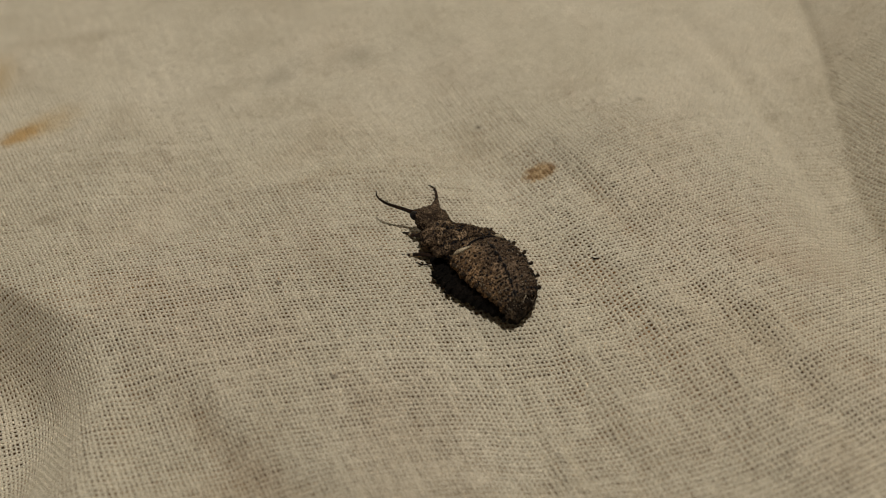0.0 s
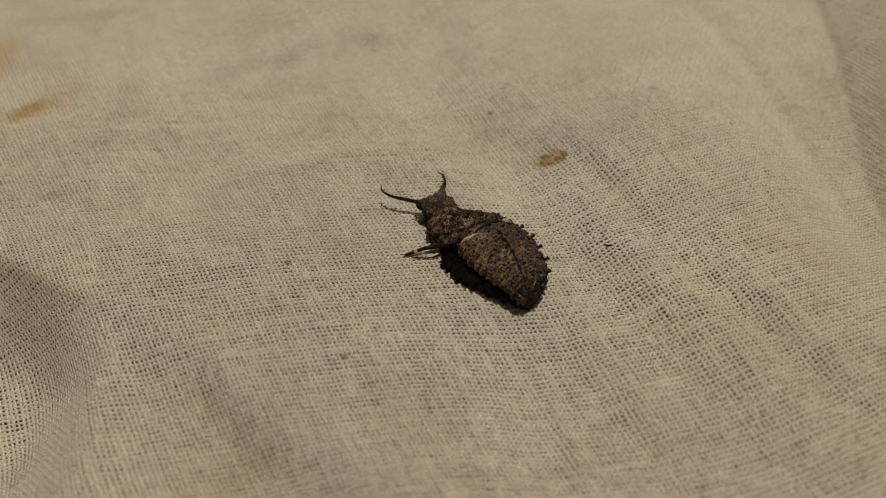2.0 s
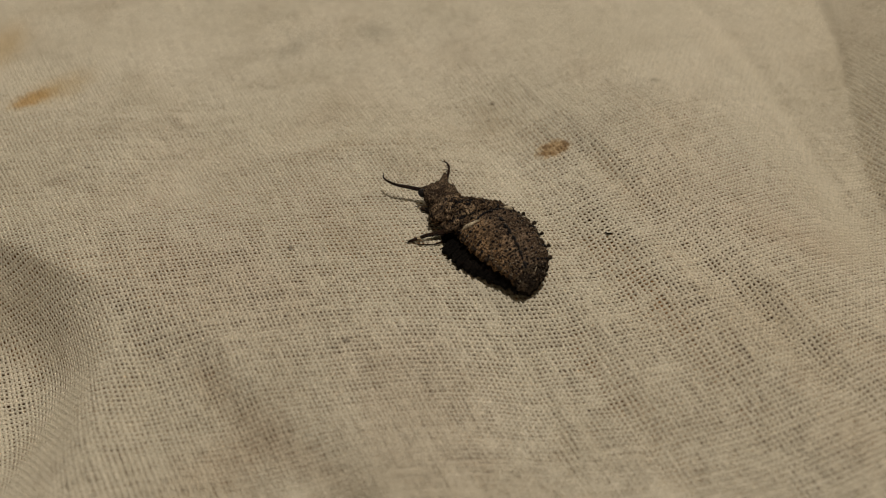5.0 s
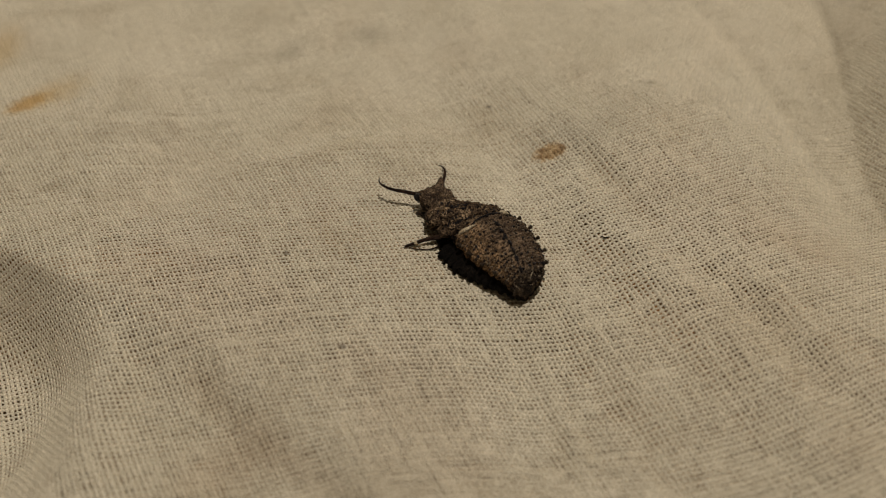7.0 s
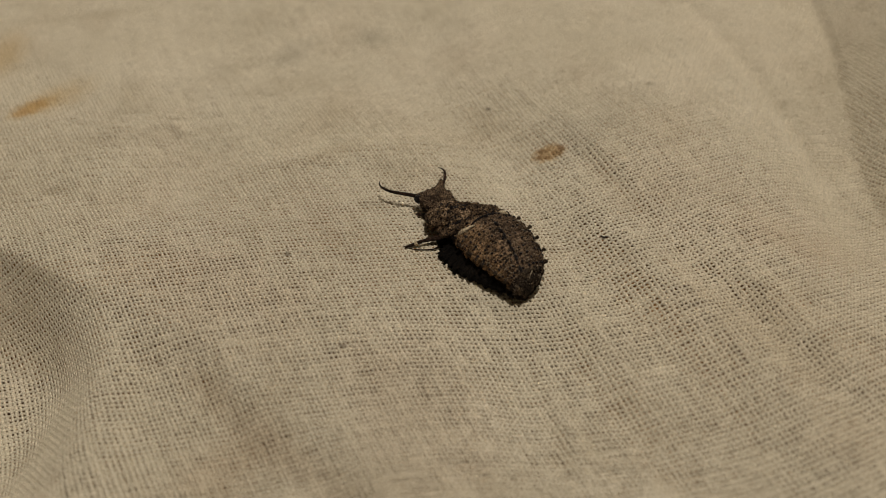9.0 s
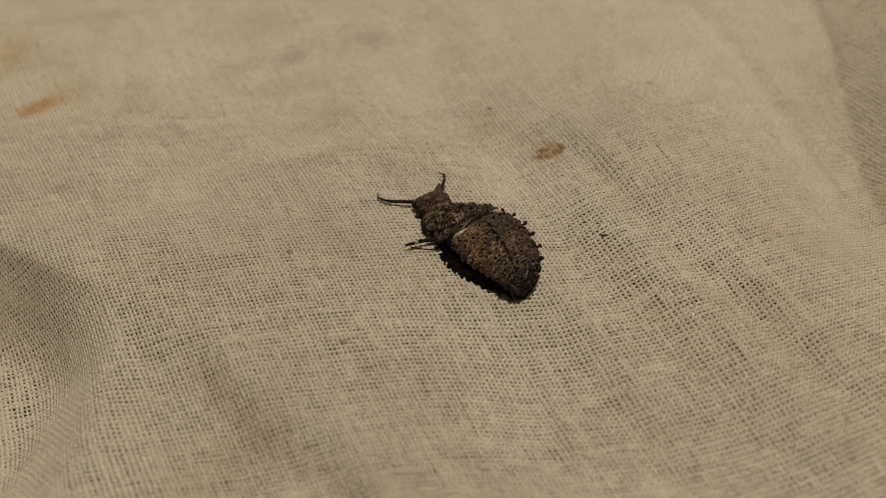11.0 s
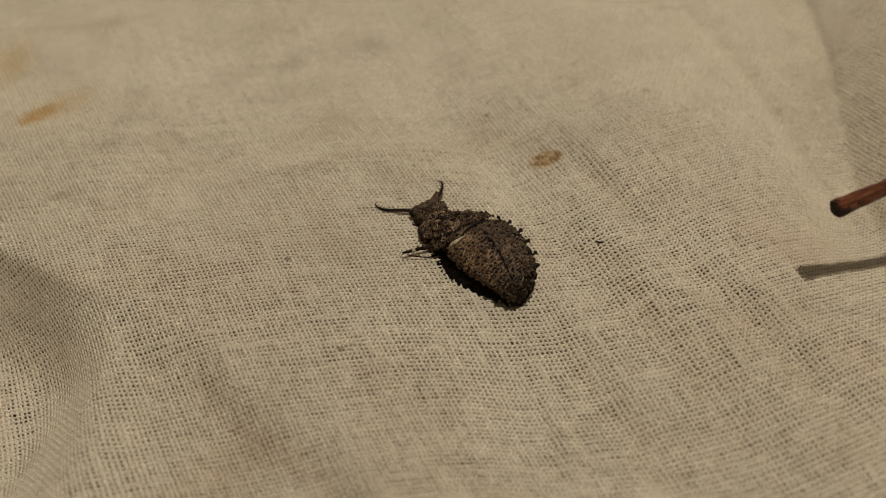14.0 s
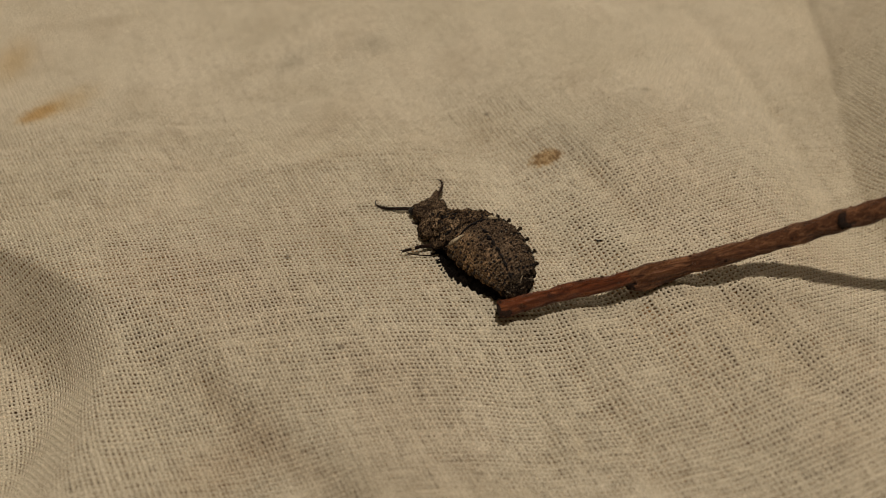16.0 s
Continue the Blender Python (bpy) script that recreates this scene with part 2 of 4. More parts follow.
# ---- building helpers ----
def part(name, bm, mat, parent, label="", kind=""):
    """Links a bmesh as one mesh object under a thing or part."""
    me = bpy.data.meshes.new(name)
    bm.normal_update()
    bm.to_mesh(me)
    bm.free()
    for p in me.polygons:
        p.use_smooth = True
    for one in (mat if isinstance(mat, (list, tuple)) else [mat]):
        me.materials.append(one)
    ob = new(name, me)
    ob.parent = parent
    return tagged(ob, label, "", "", kind)


def array_mesh(name, verts, quads):
    """A smooth mesh from numpy arrays of vertices and quads."""
    me = bpy.data.meshes.new(name)
    n = len(quads)
    me.vertices.add(len(verts))
    me.vertices.foreach_set("co", np.ascontiguousarray(verts, np.float32).ravel())
    me.loops.add(n * 4)
    me.loops.foreach_set("vertex_index", np.ascontiguousarray(quads, np.int32).ravel())
    me.polygons.add(n)
    me.polygons.foreach_set("loop_start", np.arange(0, n * 4, 4, dtype=np.int32))
    me.update(calc_edges=True)
    me.validate()
    me.shade_smooth()
    return me


def tube(points, radii, rings=8, bm=None, slot=0):
    """Tapered round tube along points (mm) with a radius at each."""
    bm = bm or bmesh.new()
    pts = [Vector(p) for p in points]
    last, side = None, None
    for i, p in enumerate(pts):
        d = (pts[min(i + 1, len(pts) - 1)] - pts[max(i - 1, 0)]).normalized()
        if side is None:
            side = d.orthogonal().normalized()
        side = (side - d * side.dot(d)).normalized()
        up = d.cross(side)
        ring = [bm.verts.new((p + (side * math.cos(2 * math.pi * k / rings) + up * math.sin(2 * math.pi * k / rings)) * radii[i]) * MM) for k in range(rings)]
        if last:
            for k in range(rings):
                bm.faces.new((last[k], last[(k + 1) % rings], ring[(k + 1) % rings], ring[k])).material_index = slot
        else:
            bm.faces.new(ring[::-1]).material_index = slot
        last = ring
    bm.faces.new(last).material_index = slot
    return bm


def grain(bm, amount, scale, seed=0.0, keep=0.0):
    """Pushes vertices along their normals by fractal noise; amount in mm, scale in 1/mm."""
    bm.normal_update()
    for v in bm.verts:
        q = v.co / MM * scale + Vector((seed, seed * 1.7, -seed))
        v.co += v.normal * (noise.fractal(q, 0.6, 2.1, 4) + keep) * amount * MM


def bezier(points, steps):
    """Smooth curve through the points (Catmull-Rom)."""
    p = [Vector(q) for q in points]
    p = [p[0] * 2 - p[1]] + p + [p[-1] * 2 - p[-2]]
    out = []
    for i in range(1, len(p) - 2):
        for s in range(steps):
            t = s / steps
            a, b, c, d = p[i - 1], p[i], p[i + 1], p[i + 2]
            out.append(0.5 * ((2 * b) + (c - a) * t + (2 * a - 5 * b + 4 * c - d) * t * t + (3 * b - a - 3 * c + d) * t ** 3))
    return out + [p[-2]]


def empty(name, label, category, m=None):
    ob = tagged(new(name), label, category)
    ob.empty_display_size = 0.005
    if m:
        ob.matrix_basis = m
    return ob


# ---- the room round the cloth ----
FLOOR_Z = -0.0096


def box(name, x0, y0, z0, x1, y1, z1, mat, label):
    bm = bmesh.new()
    bmesh.ops.create_cube(bm, size=1.0)
    for v in bm.verts:
        v.co = Vector((x0 if v.co.x < 0 else x1, y0 if v.co.y < 0 else y1, z0 if v.co.z < 0 else z1))
    me = bpy.data.meshes.new(name)
    bm.to_mesh(me)
    bm.free()
    me.materials.append(mat)
    return tagged(new(name, me), label, name.split("_")[0], "", "structure")


R = 1.9
box("floor", -R, -R, FLOOR_Z - 0.1, R, R, FLOOR_Z, BOARDS, "brown painted floor under the cloth")
box("ceiling", -R, -R, 2.4, R, R, 2.5, PLASTER, "plain cream plaster ceiling above the cloth")
box("wall_north", -R, R, FLOOR_Z - 0.1, R, R + 0.1, 2.5, PLASTER, "plain cream plaster wall")
box("wall_south", -R, -R - 0.1, FLOOR_Z - 0.1, R, -R, 2.5, PLASTER, "plain cream plaster wall")
box("wall_east", R, -R, FLOOR_Z - 0.1, R + 0.1, R, 2.5, PLASTER, "plain cream plaster wall")
box("wall_west", -R - 0.1, -R, FLOOR_Z - 0.1, -R, R, 2.5, PLASTER, "plain cream plaster wall")


# ---- the cloth ----
def smooth(a, b, x):
    t = np.clip((x - a) / (b - a), 0, 1)
    return t * t * (3 - 2 * t)


def brink(a, b, x):
    """A slope that starts at a sharp edge and flattens out."""
    t = np.clip((x - a) / (b - a), 0, 1)
    return (1 - (1 - t) ** 2) * smooth(0, 0.22, t)


def wave(x, y, x0, y0, turn, width, length, height):
    """A soft fold: a Gaussian ridge centred at (x0, y0) running along turn degrees."""
    c, s = math.cos(radians(turn)), math.sin(radians(turn))
    along, across = (x - x0) * c + (y - y0) * s, -(x - x0) * s + (y - y0) * c
    return height * np.exp(-(across / width) ** 2 - (along / length) ** 2)


# folds: centre x, y (mm), direction, half width, half length, height
FOLDS = [
    (-14, 37, 10, 9, 17, 0.79),
    (-12, 27, 25, 4.5, 10, 0.78),
    (4, 50, -75, 4, 9, -1.69),
    (6, 24, -80, 4.5, 8, -1.40),
    (10, 37, -72, 3.5, 9, -0.68),
    (17, 51, 75, 5.5, 11, 1.24),
    (22, 32, 100, 6, 10, 0.6),
    (34, 45, 70, 5, 11, -3.53),
    (-26, 37, -35, 4, 7, 0.36),
    (-5, 21, 0, 4, 6, 0.32),
    (-20, 30, -45, 3, 8, 0.08),
    (17.5, 37, -70, 2.5, 6, -0.50),
    (25, 45, -60, 3, 7, 0.46),
    (32, 55, 80, 3.5, 6, -0.88),
    (-12, 58, 0, 10, 16, 0.26),
]
# narrow creases
CREASES = [
    (11.5, 33, -62, 1.3, 12, -0.32),
    (15.5, 33, -60, 1.4, 13, 0.28),
    (20.5, 31, -58, 1.3, 11, -0.32),
    (10.6, 23.5, -65, 1.2, 8, -0.5),
    (7.1, 22.8, -77, 0.6, 3.5, 0.38),
    (12.0, 45.0, -65, 0.8, 5, -0.32),
    (13.4, 45.4, -65, 0.7, 5, 0.2),
    (22.0, 28.5, -62, 1.2, 6, -0.3),
    (29, 56, -75, 1.2, 12, -0.4),
    (-11, 47.5, 12, 1.5, 9, 0.25),
]


def cloth_height(x, y):
    """Height of the cloth in mm above its general level, with its folds."""
    z = np.full_like(x, 0.12) + 0.10 * np.sin(x * 0.43 + y * 0.21) * np.sin(y * 0.37 + 1.0)
    for x0, y0, turn, width, length, height in FOLDS:
        z += wave(x, y, x0, y0, turn, width, length, height)
    for x0, y0, turn, width, length, height in CREASES:
        z += wave(x, y, x0, y0, turn, width, length, height * 1.25)
    # the steep slope down to the south-west, and the one that rises at the east
    drop = -(x + 32) * 0.47 - (y - 37.2) * 0.883
    z += -7.2 * (0.4 * brink(-0.4, 5.5, drop) + 0.6 * smooth(-0.6, 6.0, drop)) * smooth(-0.5, 9.5, -(x + 21.6)) * smooth(7.0, 27.0, y)
    east = x - (36.2 + (y - 60) * 0.09)
    z += 0.85 * np.clip(east, 0, 9) * smooth(-0.1, 0.9, east)
    # the shallow step that goes on from it towards the south
    step = -(x + 13.1) * 0.62 - (y - 24.3) * 0.78 + 0.5 * np.sin(x * 0.7)
    z += (-1.3 * smooth(-1.6, 1.8, step) + 0.8 * smooth(3.5, 9.0, step)) * smooth(-24.0, -19.0, x) * smooth(0.0, -7.0, x)
    # the low swelling under the larva falls off to the north
    z += -1.3 * smooth(9.0, 24.0, np.hypot(x + 6, y - 36)) * smooth(39.5, 44.5, y) * smooth(4.0, -2.0, x) * smooth(78.0, 58.0, y) * smooth(-30.0, -20.0, x)
    far = np.hypot(x, y - 42)
    return z * smooth(140, 90, far) - 8.5 * smooth(110, 190, far)


PITCH = 0.325
HALF_U, HALF_V = 66.0, 52.0
MID = (6.0, 40.0)
# direction of the weft at places along its length, from west to east, and of the warp
WEFT = ((-60, 8.0), (-34, 6.0), (-20, 5.0), (-9, 3.0), (-3, 8.0), (4, 19.0), (10, 24.0), (18, 20.0), (30, 8.0), (60, 4.0))
WARP = 112.0


def woven(x, y, margin):
    """Whether a place lies in the stretch of cloth that is built thread by thread."""
    return (y > 9 + margin) & (y < 80 - margin) & (np.abs(x) < 28 + (y - 14) * 0.46 - margin)


def weft_line(u):
    """Where the middle weft thread runs: it turns gently from one direction to the other."""
    grid = np.linspace(-90, 90, 721)
    angle = np.radians(np.interp(grid, [u0 for u0, _ in WEFT], [turn for _, turn in WEFT]))
    step = grid[1] - grid[0]
    gx = np.cumsum(np.cos(angle)) * step
    gy = np.cumsum(np.sin(angle)) * step
    gx, gy = gx - np.interp(0, grid, gx), gy - np.interp(0, grid, gy)
    return np.interp(u, grid, gx), np.interp(u, grid, gy)


def threads(name, along_u, rng):
    """All threads of one direction as one mesh: each a rounded ribbon that goes over and under its crossings."""
    nu, nv = int(2 * HALF_U / PITCH), int(2 * HALF_V / PITCH)
    count, length = (nv, nu) if along_u else (nu, nv)
    steps = length * 2
    i = np.arange(count)[:, None]
    s = np.arange(steps)[None, :] * 0.5

    def drift(scale, knots):
        """Slow random change along each thread."""
        k = rng.normal(0, 1, (count, knots + 3))
        at = np.linspace(0, knots, steps)
        a = at.astype(int)
        f = at - a
        f = f * f * (3 - 2 * f)
        return scale * (k[:, a] * (1 - f) + k[:, a + 1] * f)

    off = drift(0.03, length // 5) + drift(0.028, length // 2) + drift(0.03, length // 30) + rng.normal(0, 0.018, (count, 1))
    wide = WIDE + drift(0.045, length) + drift(0.04, length // 3) + drift(0.022, length // 14) + rng.normal(0, 0.012, (count, 1))
    # looser on the swelling beside the larva, closer in the north
    u0, v0 = (s - nu / 2 + 0 * i, i - nv / 2 + 0 * s) if along_u else (i - nu / 2 + 0 * s, s - nv / 2 + 0 * i)
    base_x, base_y = weft_line(u0 * PITCH)
    x0 = MID[0] + base_x + v0 * PITCH * math.cos(radians(WARP + 4))
    y0 = MID[1] + base_y + v0 * PITCH * math.sin(radians(WARP + 4))
    wide = wide - 0.022 * np.exp(-((x0 + 11) / 17) ** 2 - ((y0 - 39) / 9) ** 2) + 0.05 * smooth(50, 62, y0)
    wide = np.clip(wide, 0.22, 0.52)
    lift = 0.165 * np.cos(np.pi * (i + s)) * (1 if along_u else -1)
    cols = []
    for side, drop in ((-1.0, -0.27), (-0.66, -0.06), (0.0, 0.08), (0.66, -0.06), (1.0, -0.27)):
        a, b = i + off + side * wide, s + 0 * i
        u, v = (b - nu / 2, a - nv / 2) if along_u else (a - nu / 2, b - nv / 2)
        u, v = u * PITCH, v * PITCH
        bend = 0.5 * np.sin(u * 0.13) + 0.4 * np.sin(v * 0.11 + 2.0)
        px, py = weft_line(u)
        turn = np.radians(np.interp(u, (-34, -12, 4), (WARP + 12, WARP + 4, WARP)))
        c, sn = np.cos(turn), np.sin(turn)
        x = MID[0] + px + v * c + bend
        y = MID[1] + py + v * sn + 0.4 * np.sin(v * 0.1 + u * 0.04)
        # towards the south-west the cloth is pulled out and its weft rises to the east
        y = y - 6.0 * smooth(40, 17, y) * np.clip((3 - x) / 40, 0, 1.4) ** 1.15
        # on the steep south-western fold too they lie closer when seen from above
        past = -(x + 32) * 0.47 - (y - 37.2) * 0.883
        draw = 0.34 * np.clip(past, 0, 6.0) * smooth(-0.5, 9.5, -(x + 21.6))
        x, y = x + 0.47 * draw, y + 0.883 * draw
        # on the steep eastern fold the threads keep their spacing along the slope
        edge = 36.0 + (y - 60) * 0.09
        x = np.where(x > edge, edge + (x - edge) * 0.74, x)
        z = cloth_height(x, y) + (lift + drop) * PITCH
        cols.append(np.stack([x, y, z], -1))
    verts = np.stack(cols, 2) * MM
    idx = np.arange(count * steps * 5).reshape(count, steps, 5)
    near = woven(cols[2][:, :-1, 0], cols[2][:, :-1, 1], 0.0)
    q = np.concatenate([np.stack([idx[:, :-1, k], idx[:, :-1, k + 1], idx[:, 1:, k + 1], idx[:, 1:, k]], -1)[near] for k in range(4)])
    used = np.zeros(idx.size, bool)
    used[q.ravel()] = True
    renumber = np.cumsum(used) - 1
    q = renumber[q]
    if along_u:
        q = q[:, ::-1]
    return array_mesh(name, verts.reshape(-1, 3)[used], q)


WIDE = 0.318


def sheet(name, step, drop, hole, mat, parent):
    """A plain layer that follows the folds; with a hole it leaves out the part that is woven thread by thread."""
    far = 6.0
    gx = np.concatenate([np.arange(-230, -62, far), np.arange(-62, 62, step), np.arange(62, 231, far)])
    gy = np.concatenate([np.arange(-180, 0, far), np.arange(0, 92, step), np.arange(92, 271, far)])
    gx, gy = np.meshgrid(gx, gy)
    verts = np.stack([gx, gy, cloth_height(gx * 1.0, gy * 1.0) - drop], -1).reshape(-1, 3) * MM
    n = np.arange(len(verts)).reshape(gx.shape)
    quads = np.stack([n[:-1, :-1], n[:-1, 1:], n[1:, 1:], n[1:, :-1]], -1)
    if hole:
        mx, my = gx[:-1, :-1], gy[:-1, :-1]
        quads = quads[~(woven(mx, my, 1.0) & woven(mx + step, my + step, 1.0))]
    me = array_mesh(name, verts, quads.reshape(-1, 4))
    me.materials.append(mat)
    ob = new(name, me)
    ob.parent = parent
    return ob


def build_cloth():
    # made-up backing, its brown stands in for shade between the threads
    blanket = empty("gap_backing", "brown layer added under the cotton cloth to put shade into its gaps", "blanket")
    sheet("backing_layer", 1.0, 0.8, False, UNDER, blanket)
    cloth = empty("cotton_cloth", "cream unbleached cotton cloth with brown stains, rumpled, under the insect", "cloth")
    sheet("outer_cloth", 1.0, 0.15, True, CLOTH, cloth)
    rng = np.random.default_rng(5)
    for name, way in (("weft_threads", True), ("warp_threads", False)):
        me = threads(name, way, rng)
        me.materials.append(CLOTH)
        ob = tagged(new(name, me), "", "", "", "stuff")
        ob.parent = cloth
    return cloth


build_cloth()

# ---- the larva ----
# local space: x forward along the body, y to its left, z up; millimetres
TURN_BUG = 123.8
AT_BUG = (2.7, 35.6, 0.0)


def bug_pose(roll=0.0, pitch=0.0, yaw=0.0, dx=0.0, dy=0.0, dz=0.0):
    """Pose of the whole larva: it rolls about its belly line and pitches and turns about its tail."""
    x, y, z = AT_BUG
    base = pose((x + dx) * MM, (y + dy) * MM, (z + dz) * MM, 0, 0, TURN_BUG)
    tail = Matrix.Translation(Vector((-4.6, -0.2, 0)) * MM)
    belly = Matrix.Translation(Vector((0, -0.9, 0)) * MM)
    return base @ tail @ pose(0, 0, 0, 0, pitch, yaw) @ tail.inverted() @ belly @ pose(0, 0, 0, roll) @ belly.inverted()


def lerp_table(table, x):
    """Values between the rows of a table ordered from head to tail."""
    for (xa, *a), (xb, *b) in zip(table, table[1:]):
        if x >= xb:
            t = min(max((xa - x) / (xa - xb), 0), 1)
            t = t * t * (3 - 2 * t) * 0.35 + t * 0.65
            return [p + (q - p) * t for p, q in zip(a, b)]
    return list(table[-1][1:])


# x, middle y, middle z, half width, height above the middle, depth below it
TRUNK = [
    (4.9, 0.15, 1.65, 0.85, 0.75, 0.75),
    (4.2, 0.0, 1.65, 1.15, 0.90, 1.0),
    (3.4, -0.3, 1.70, 1.60, 1.05, 1.3),
    (2.5, -0.55, 1.72, 2.05, 1.22, 1.55),
    (1.6, -0.70, 1.75, 2.40, 1.30, 1.75),
    (0.5, -0.80, 1.75, 2.62, 1.34, 1.85),
    (-0.8, -0.84, 1.70, 2.60, 1.26, 1.85),
    (-1.9, -0.86, 1.60, 2.32, 1.12, 1.7),
    (-2.8, -0.90, 1.48, 2.02, 0.96, 1.55),
    (-3.5, -0.80, 1.30, 1.60, 0.80, 1.35),
    (-4.0, -0.66, 1.05, 1.08, 0.62, 1.1),
    (-4.30, -0.40, 0.78, 0.36, 0.34, 0.75),
]
LEAN_BUG = radians(5.0)


def trunk_point(x, a, swell=1.0, out=0.0):
    """A point on the trunk's skin at x and the angle a round it (0: left margin, 90 degrees: the back)."""
    y, z, w, up, down = lerp_table(TRUNK, x)
    c, s = math.cos(a), math.sin(a)
    yy = (w * swell + out) * math.copysign(abs(c) ** 0.85, c)
    zz = (up * swell + out) * s ** 0.9 if s > 0 else -(down * swell) * abs(s) ** 0.6
    # the abdomen's back is a plate with a sharp left margin; the dark flank bulges below it, in place of shadow too
    plate = min(max((3.4 - x) / 1.8, 0), 1) * min(max((x + 4.3) / 1.2, 0), 1)
    narrow = 0.05 + 0.09 * min(max((1.5 - x) / 4.0, 0), 1)
    if c > 0:
        if s >= 0:
            yy *= 1 - narrow * plate
        else:
            q = math.atan2(-s, c) * 2 / math.pi
            side = min(max((4.3 - x) / 1.6, 0), 1) * min(max((x + 4.3) / 1.2, 0), 1)
            rim = 1 - narrow * plate
            bulge = rim + 0.02 + 0.36 * min(max((x + 3.6) / 4.5, 0), 1)
            full = rim - 0.7 * q if q < 0.12 else rim - 0.084 + (bulge - rim + 0.084) * math.sin(math.pi / 2 * min((q - 0.12) / 0.4, 1))
            flank = w * swell * full * (1 if q < 0.6 else math.cos((q - 0.6) / 0.4 * math.pi / 2))
            yy = yy * (1 - 0.16 * abs(s)) * (1 - side) + flank * side
            zz = zz * (1 - side) - down * swell * q ** 0.75 * side
    elif s < 0:
        yy *= 1 - 0.16 * abs(s)
    cl, sl = math.cos(LEAN_BUG), math.sin(LEAN_BUG)
    return Vector((x, y + yy * cl - zz * sl, z + yy * sl + zz * cl))


def ring_segment(x0, x1, swell, seed, rings=96, steps=22, step_edge=0.075, rough=0.0, ridges=0.0):
    """One ring of the trunk: bulged, with a turned-in edge at each end."""
    bm = bmesh.new()
    last = None
    for j in range(steps + 1):
        t = j / steps
        x = x0 + (x1 - x0) * t
        puff = swell * (1 - step_edge * (abs(2 * t - 1) ** 6) + ridges * ((2 * t * 0.999) % 1.0 - 0.6)) - (0.14 if j in (0, steps) else 0)
        ring = [bm.verts.new(trunk_point(x, 2 * math.pi * k / rings, puff) * MM) for k in range(rings)]
        if last:
            for k in range(rings):
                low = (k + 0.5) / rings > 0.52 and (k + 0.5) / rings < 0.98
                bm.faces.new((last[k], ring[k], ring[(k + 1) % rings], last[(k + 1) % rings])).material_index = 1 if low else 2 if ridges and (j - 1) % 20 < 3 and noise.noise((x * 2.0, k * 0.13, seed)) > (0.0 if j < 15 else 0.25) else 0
        else:
            bm.faces.new(ring)
        last = ring
    bm.faces.new(last[::-1])
    if rough > 0.05:
        grain(bm, 3.0 * rough, 1.1, seed + 3)
    grain(bm, 0.10 + rough, 2.4, seed)
    grain(bm, 0.10 + rough * 0.6, 4.6, seed + 7)
    return bm


def knob(larva, x, side, size, rng):
    """A stalked tubercle on the margin."""
    a = radians(8) if side > 0 else radians(172)
    root, tip = trunk_point(x, a, 0.96), trunk_point(x - 0.05, a, 1.0, size)
    tip += Vector((rng.uniform(-0.06, 0.06), 0, 0.12 + rng.uniform(0, 0.1)))
    mid = root.lerp(tip, 0.55)
    head = tip + (tip - mid).normalized() * 0.12
    pts = [root, root.lerp(mid, 0.6), mid, mid.lerp(tip, 0.5), tip, tip.lerp(head, 0.6), head]
    bm = tube(pts, [0.14, 0.10, 0.09, 0.11, 0.165, 0.15, 0.06], 8)
    grain(bm, 0.05, 9.0, x)
    part("side_tubercle", bm, KNOB, larva)


def granules(name, spots, mat, parent, rng, small=0.03, big=0.10):
    """Tiny warts scattered over the skin, joined: spots are (place, normal)."""
    verts, faces = [], []
    for p, n in spots:
        r = rng.uniform(small, big)
        side = n.orthogonal().normalized()
        up = n.cross(side)
        base = len(verts)
        turn = rng.uniform(0, 1)
        for k in range(5):
            a = 2 * math.pi * (k / 5 + turn)
            verts.append((p + (side * math.cos(a) + up * math.sin(a)) * r - n * r * 0.3) * MM)
        for k in range(5):
            a = 2 * math.pi * (k / 5 + turn + 0.1)
            verts.append((p + (side * math.cos(a) + up * math.sin(a)) * r * 0.7 + n * r * 0.5) * MM)
        verts.append((p + n * r * 0.8) * MM)
        for k in range(5):
            m = (k + 1) % 5
            faces.append((base + k, base + m, base + 5 + m, base + 5 + k))
            faces.append((base + 5 + k, base + 5 + m, base + 10))
    me = bpy.data.meshes.new(name)
    me.from_pydata(verts, [], faces)
    me.materials.append(mat)
    me.shade_smooth()
    ob = tagged(new(name, me), "", "", "", "stuff")
    ob.parent = parent
    return ob


def bristles(name, spots, mat, parent, rng, short=0.12, long=0.35, thick=0.016):
    """Short stiff hairs, joined: spots are (root, way)."""
    verts, faces = [], []
    for p, n in spots:
        way = (n + Vector((rng.uniform(-0.5, 0.5), rng.uniform(-0.5, 0.5), rng.uniform(-0.2, 0.5)))).normalized()
        side = way.orthogonal().normalized()
        up = way.cross(side)
        base = len(verts)
        for k in range(3):
            a = 2 * math.pi * k / 3
            verts.append((p + (side * math.cos(a) + up * math.sin(a)) * thick) * MM)
        verts.append((p + way * rng.uniform(short, long)) * MM)
        for k in range(3):
            faces.append((base + k, base + (k + 1) % 3, base + 3))
    me = bpy.data.meshes.new(name)
    me.from_pydata(verts, [], faces)
    me.materials.append(mat)
    ob = tagged(new(name, me), "", "", "", "stuff")
    ob.parent = parent
    return ob


HEAD_AT = Vector((4.75, 0.15, 1.75))


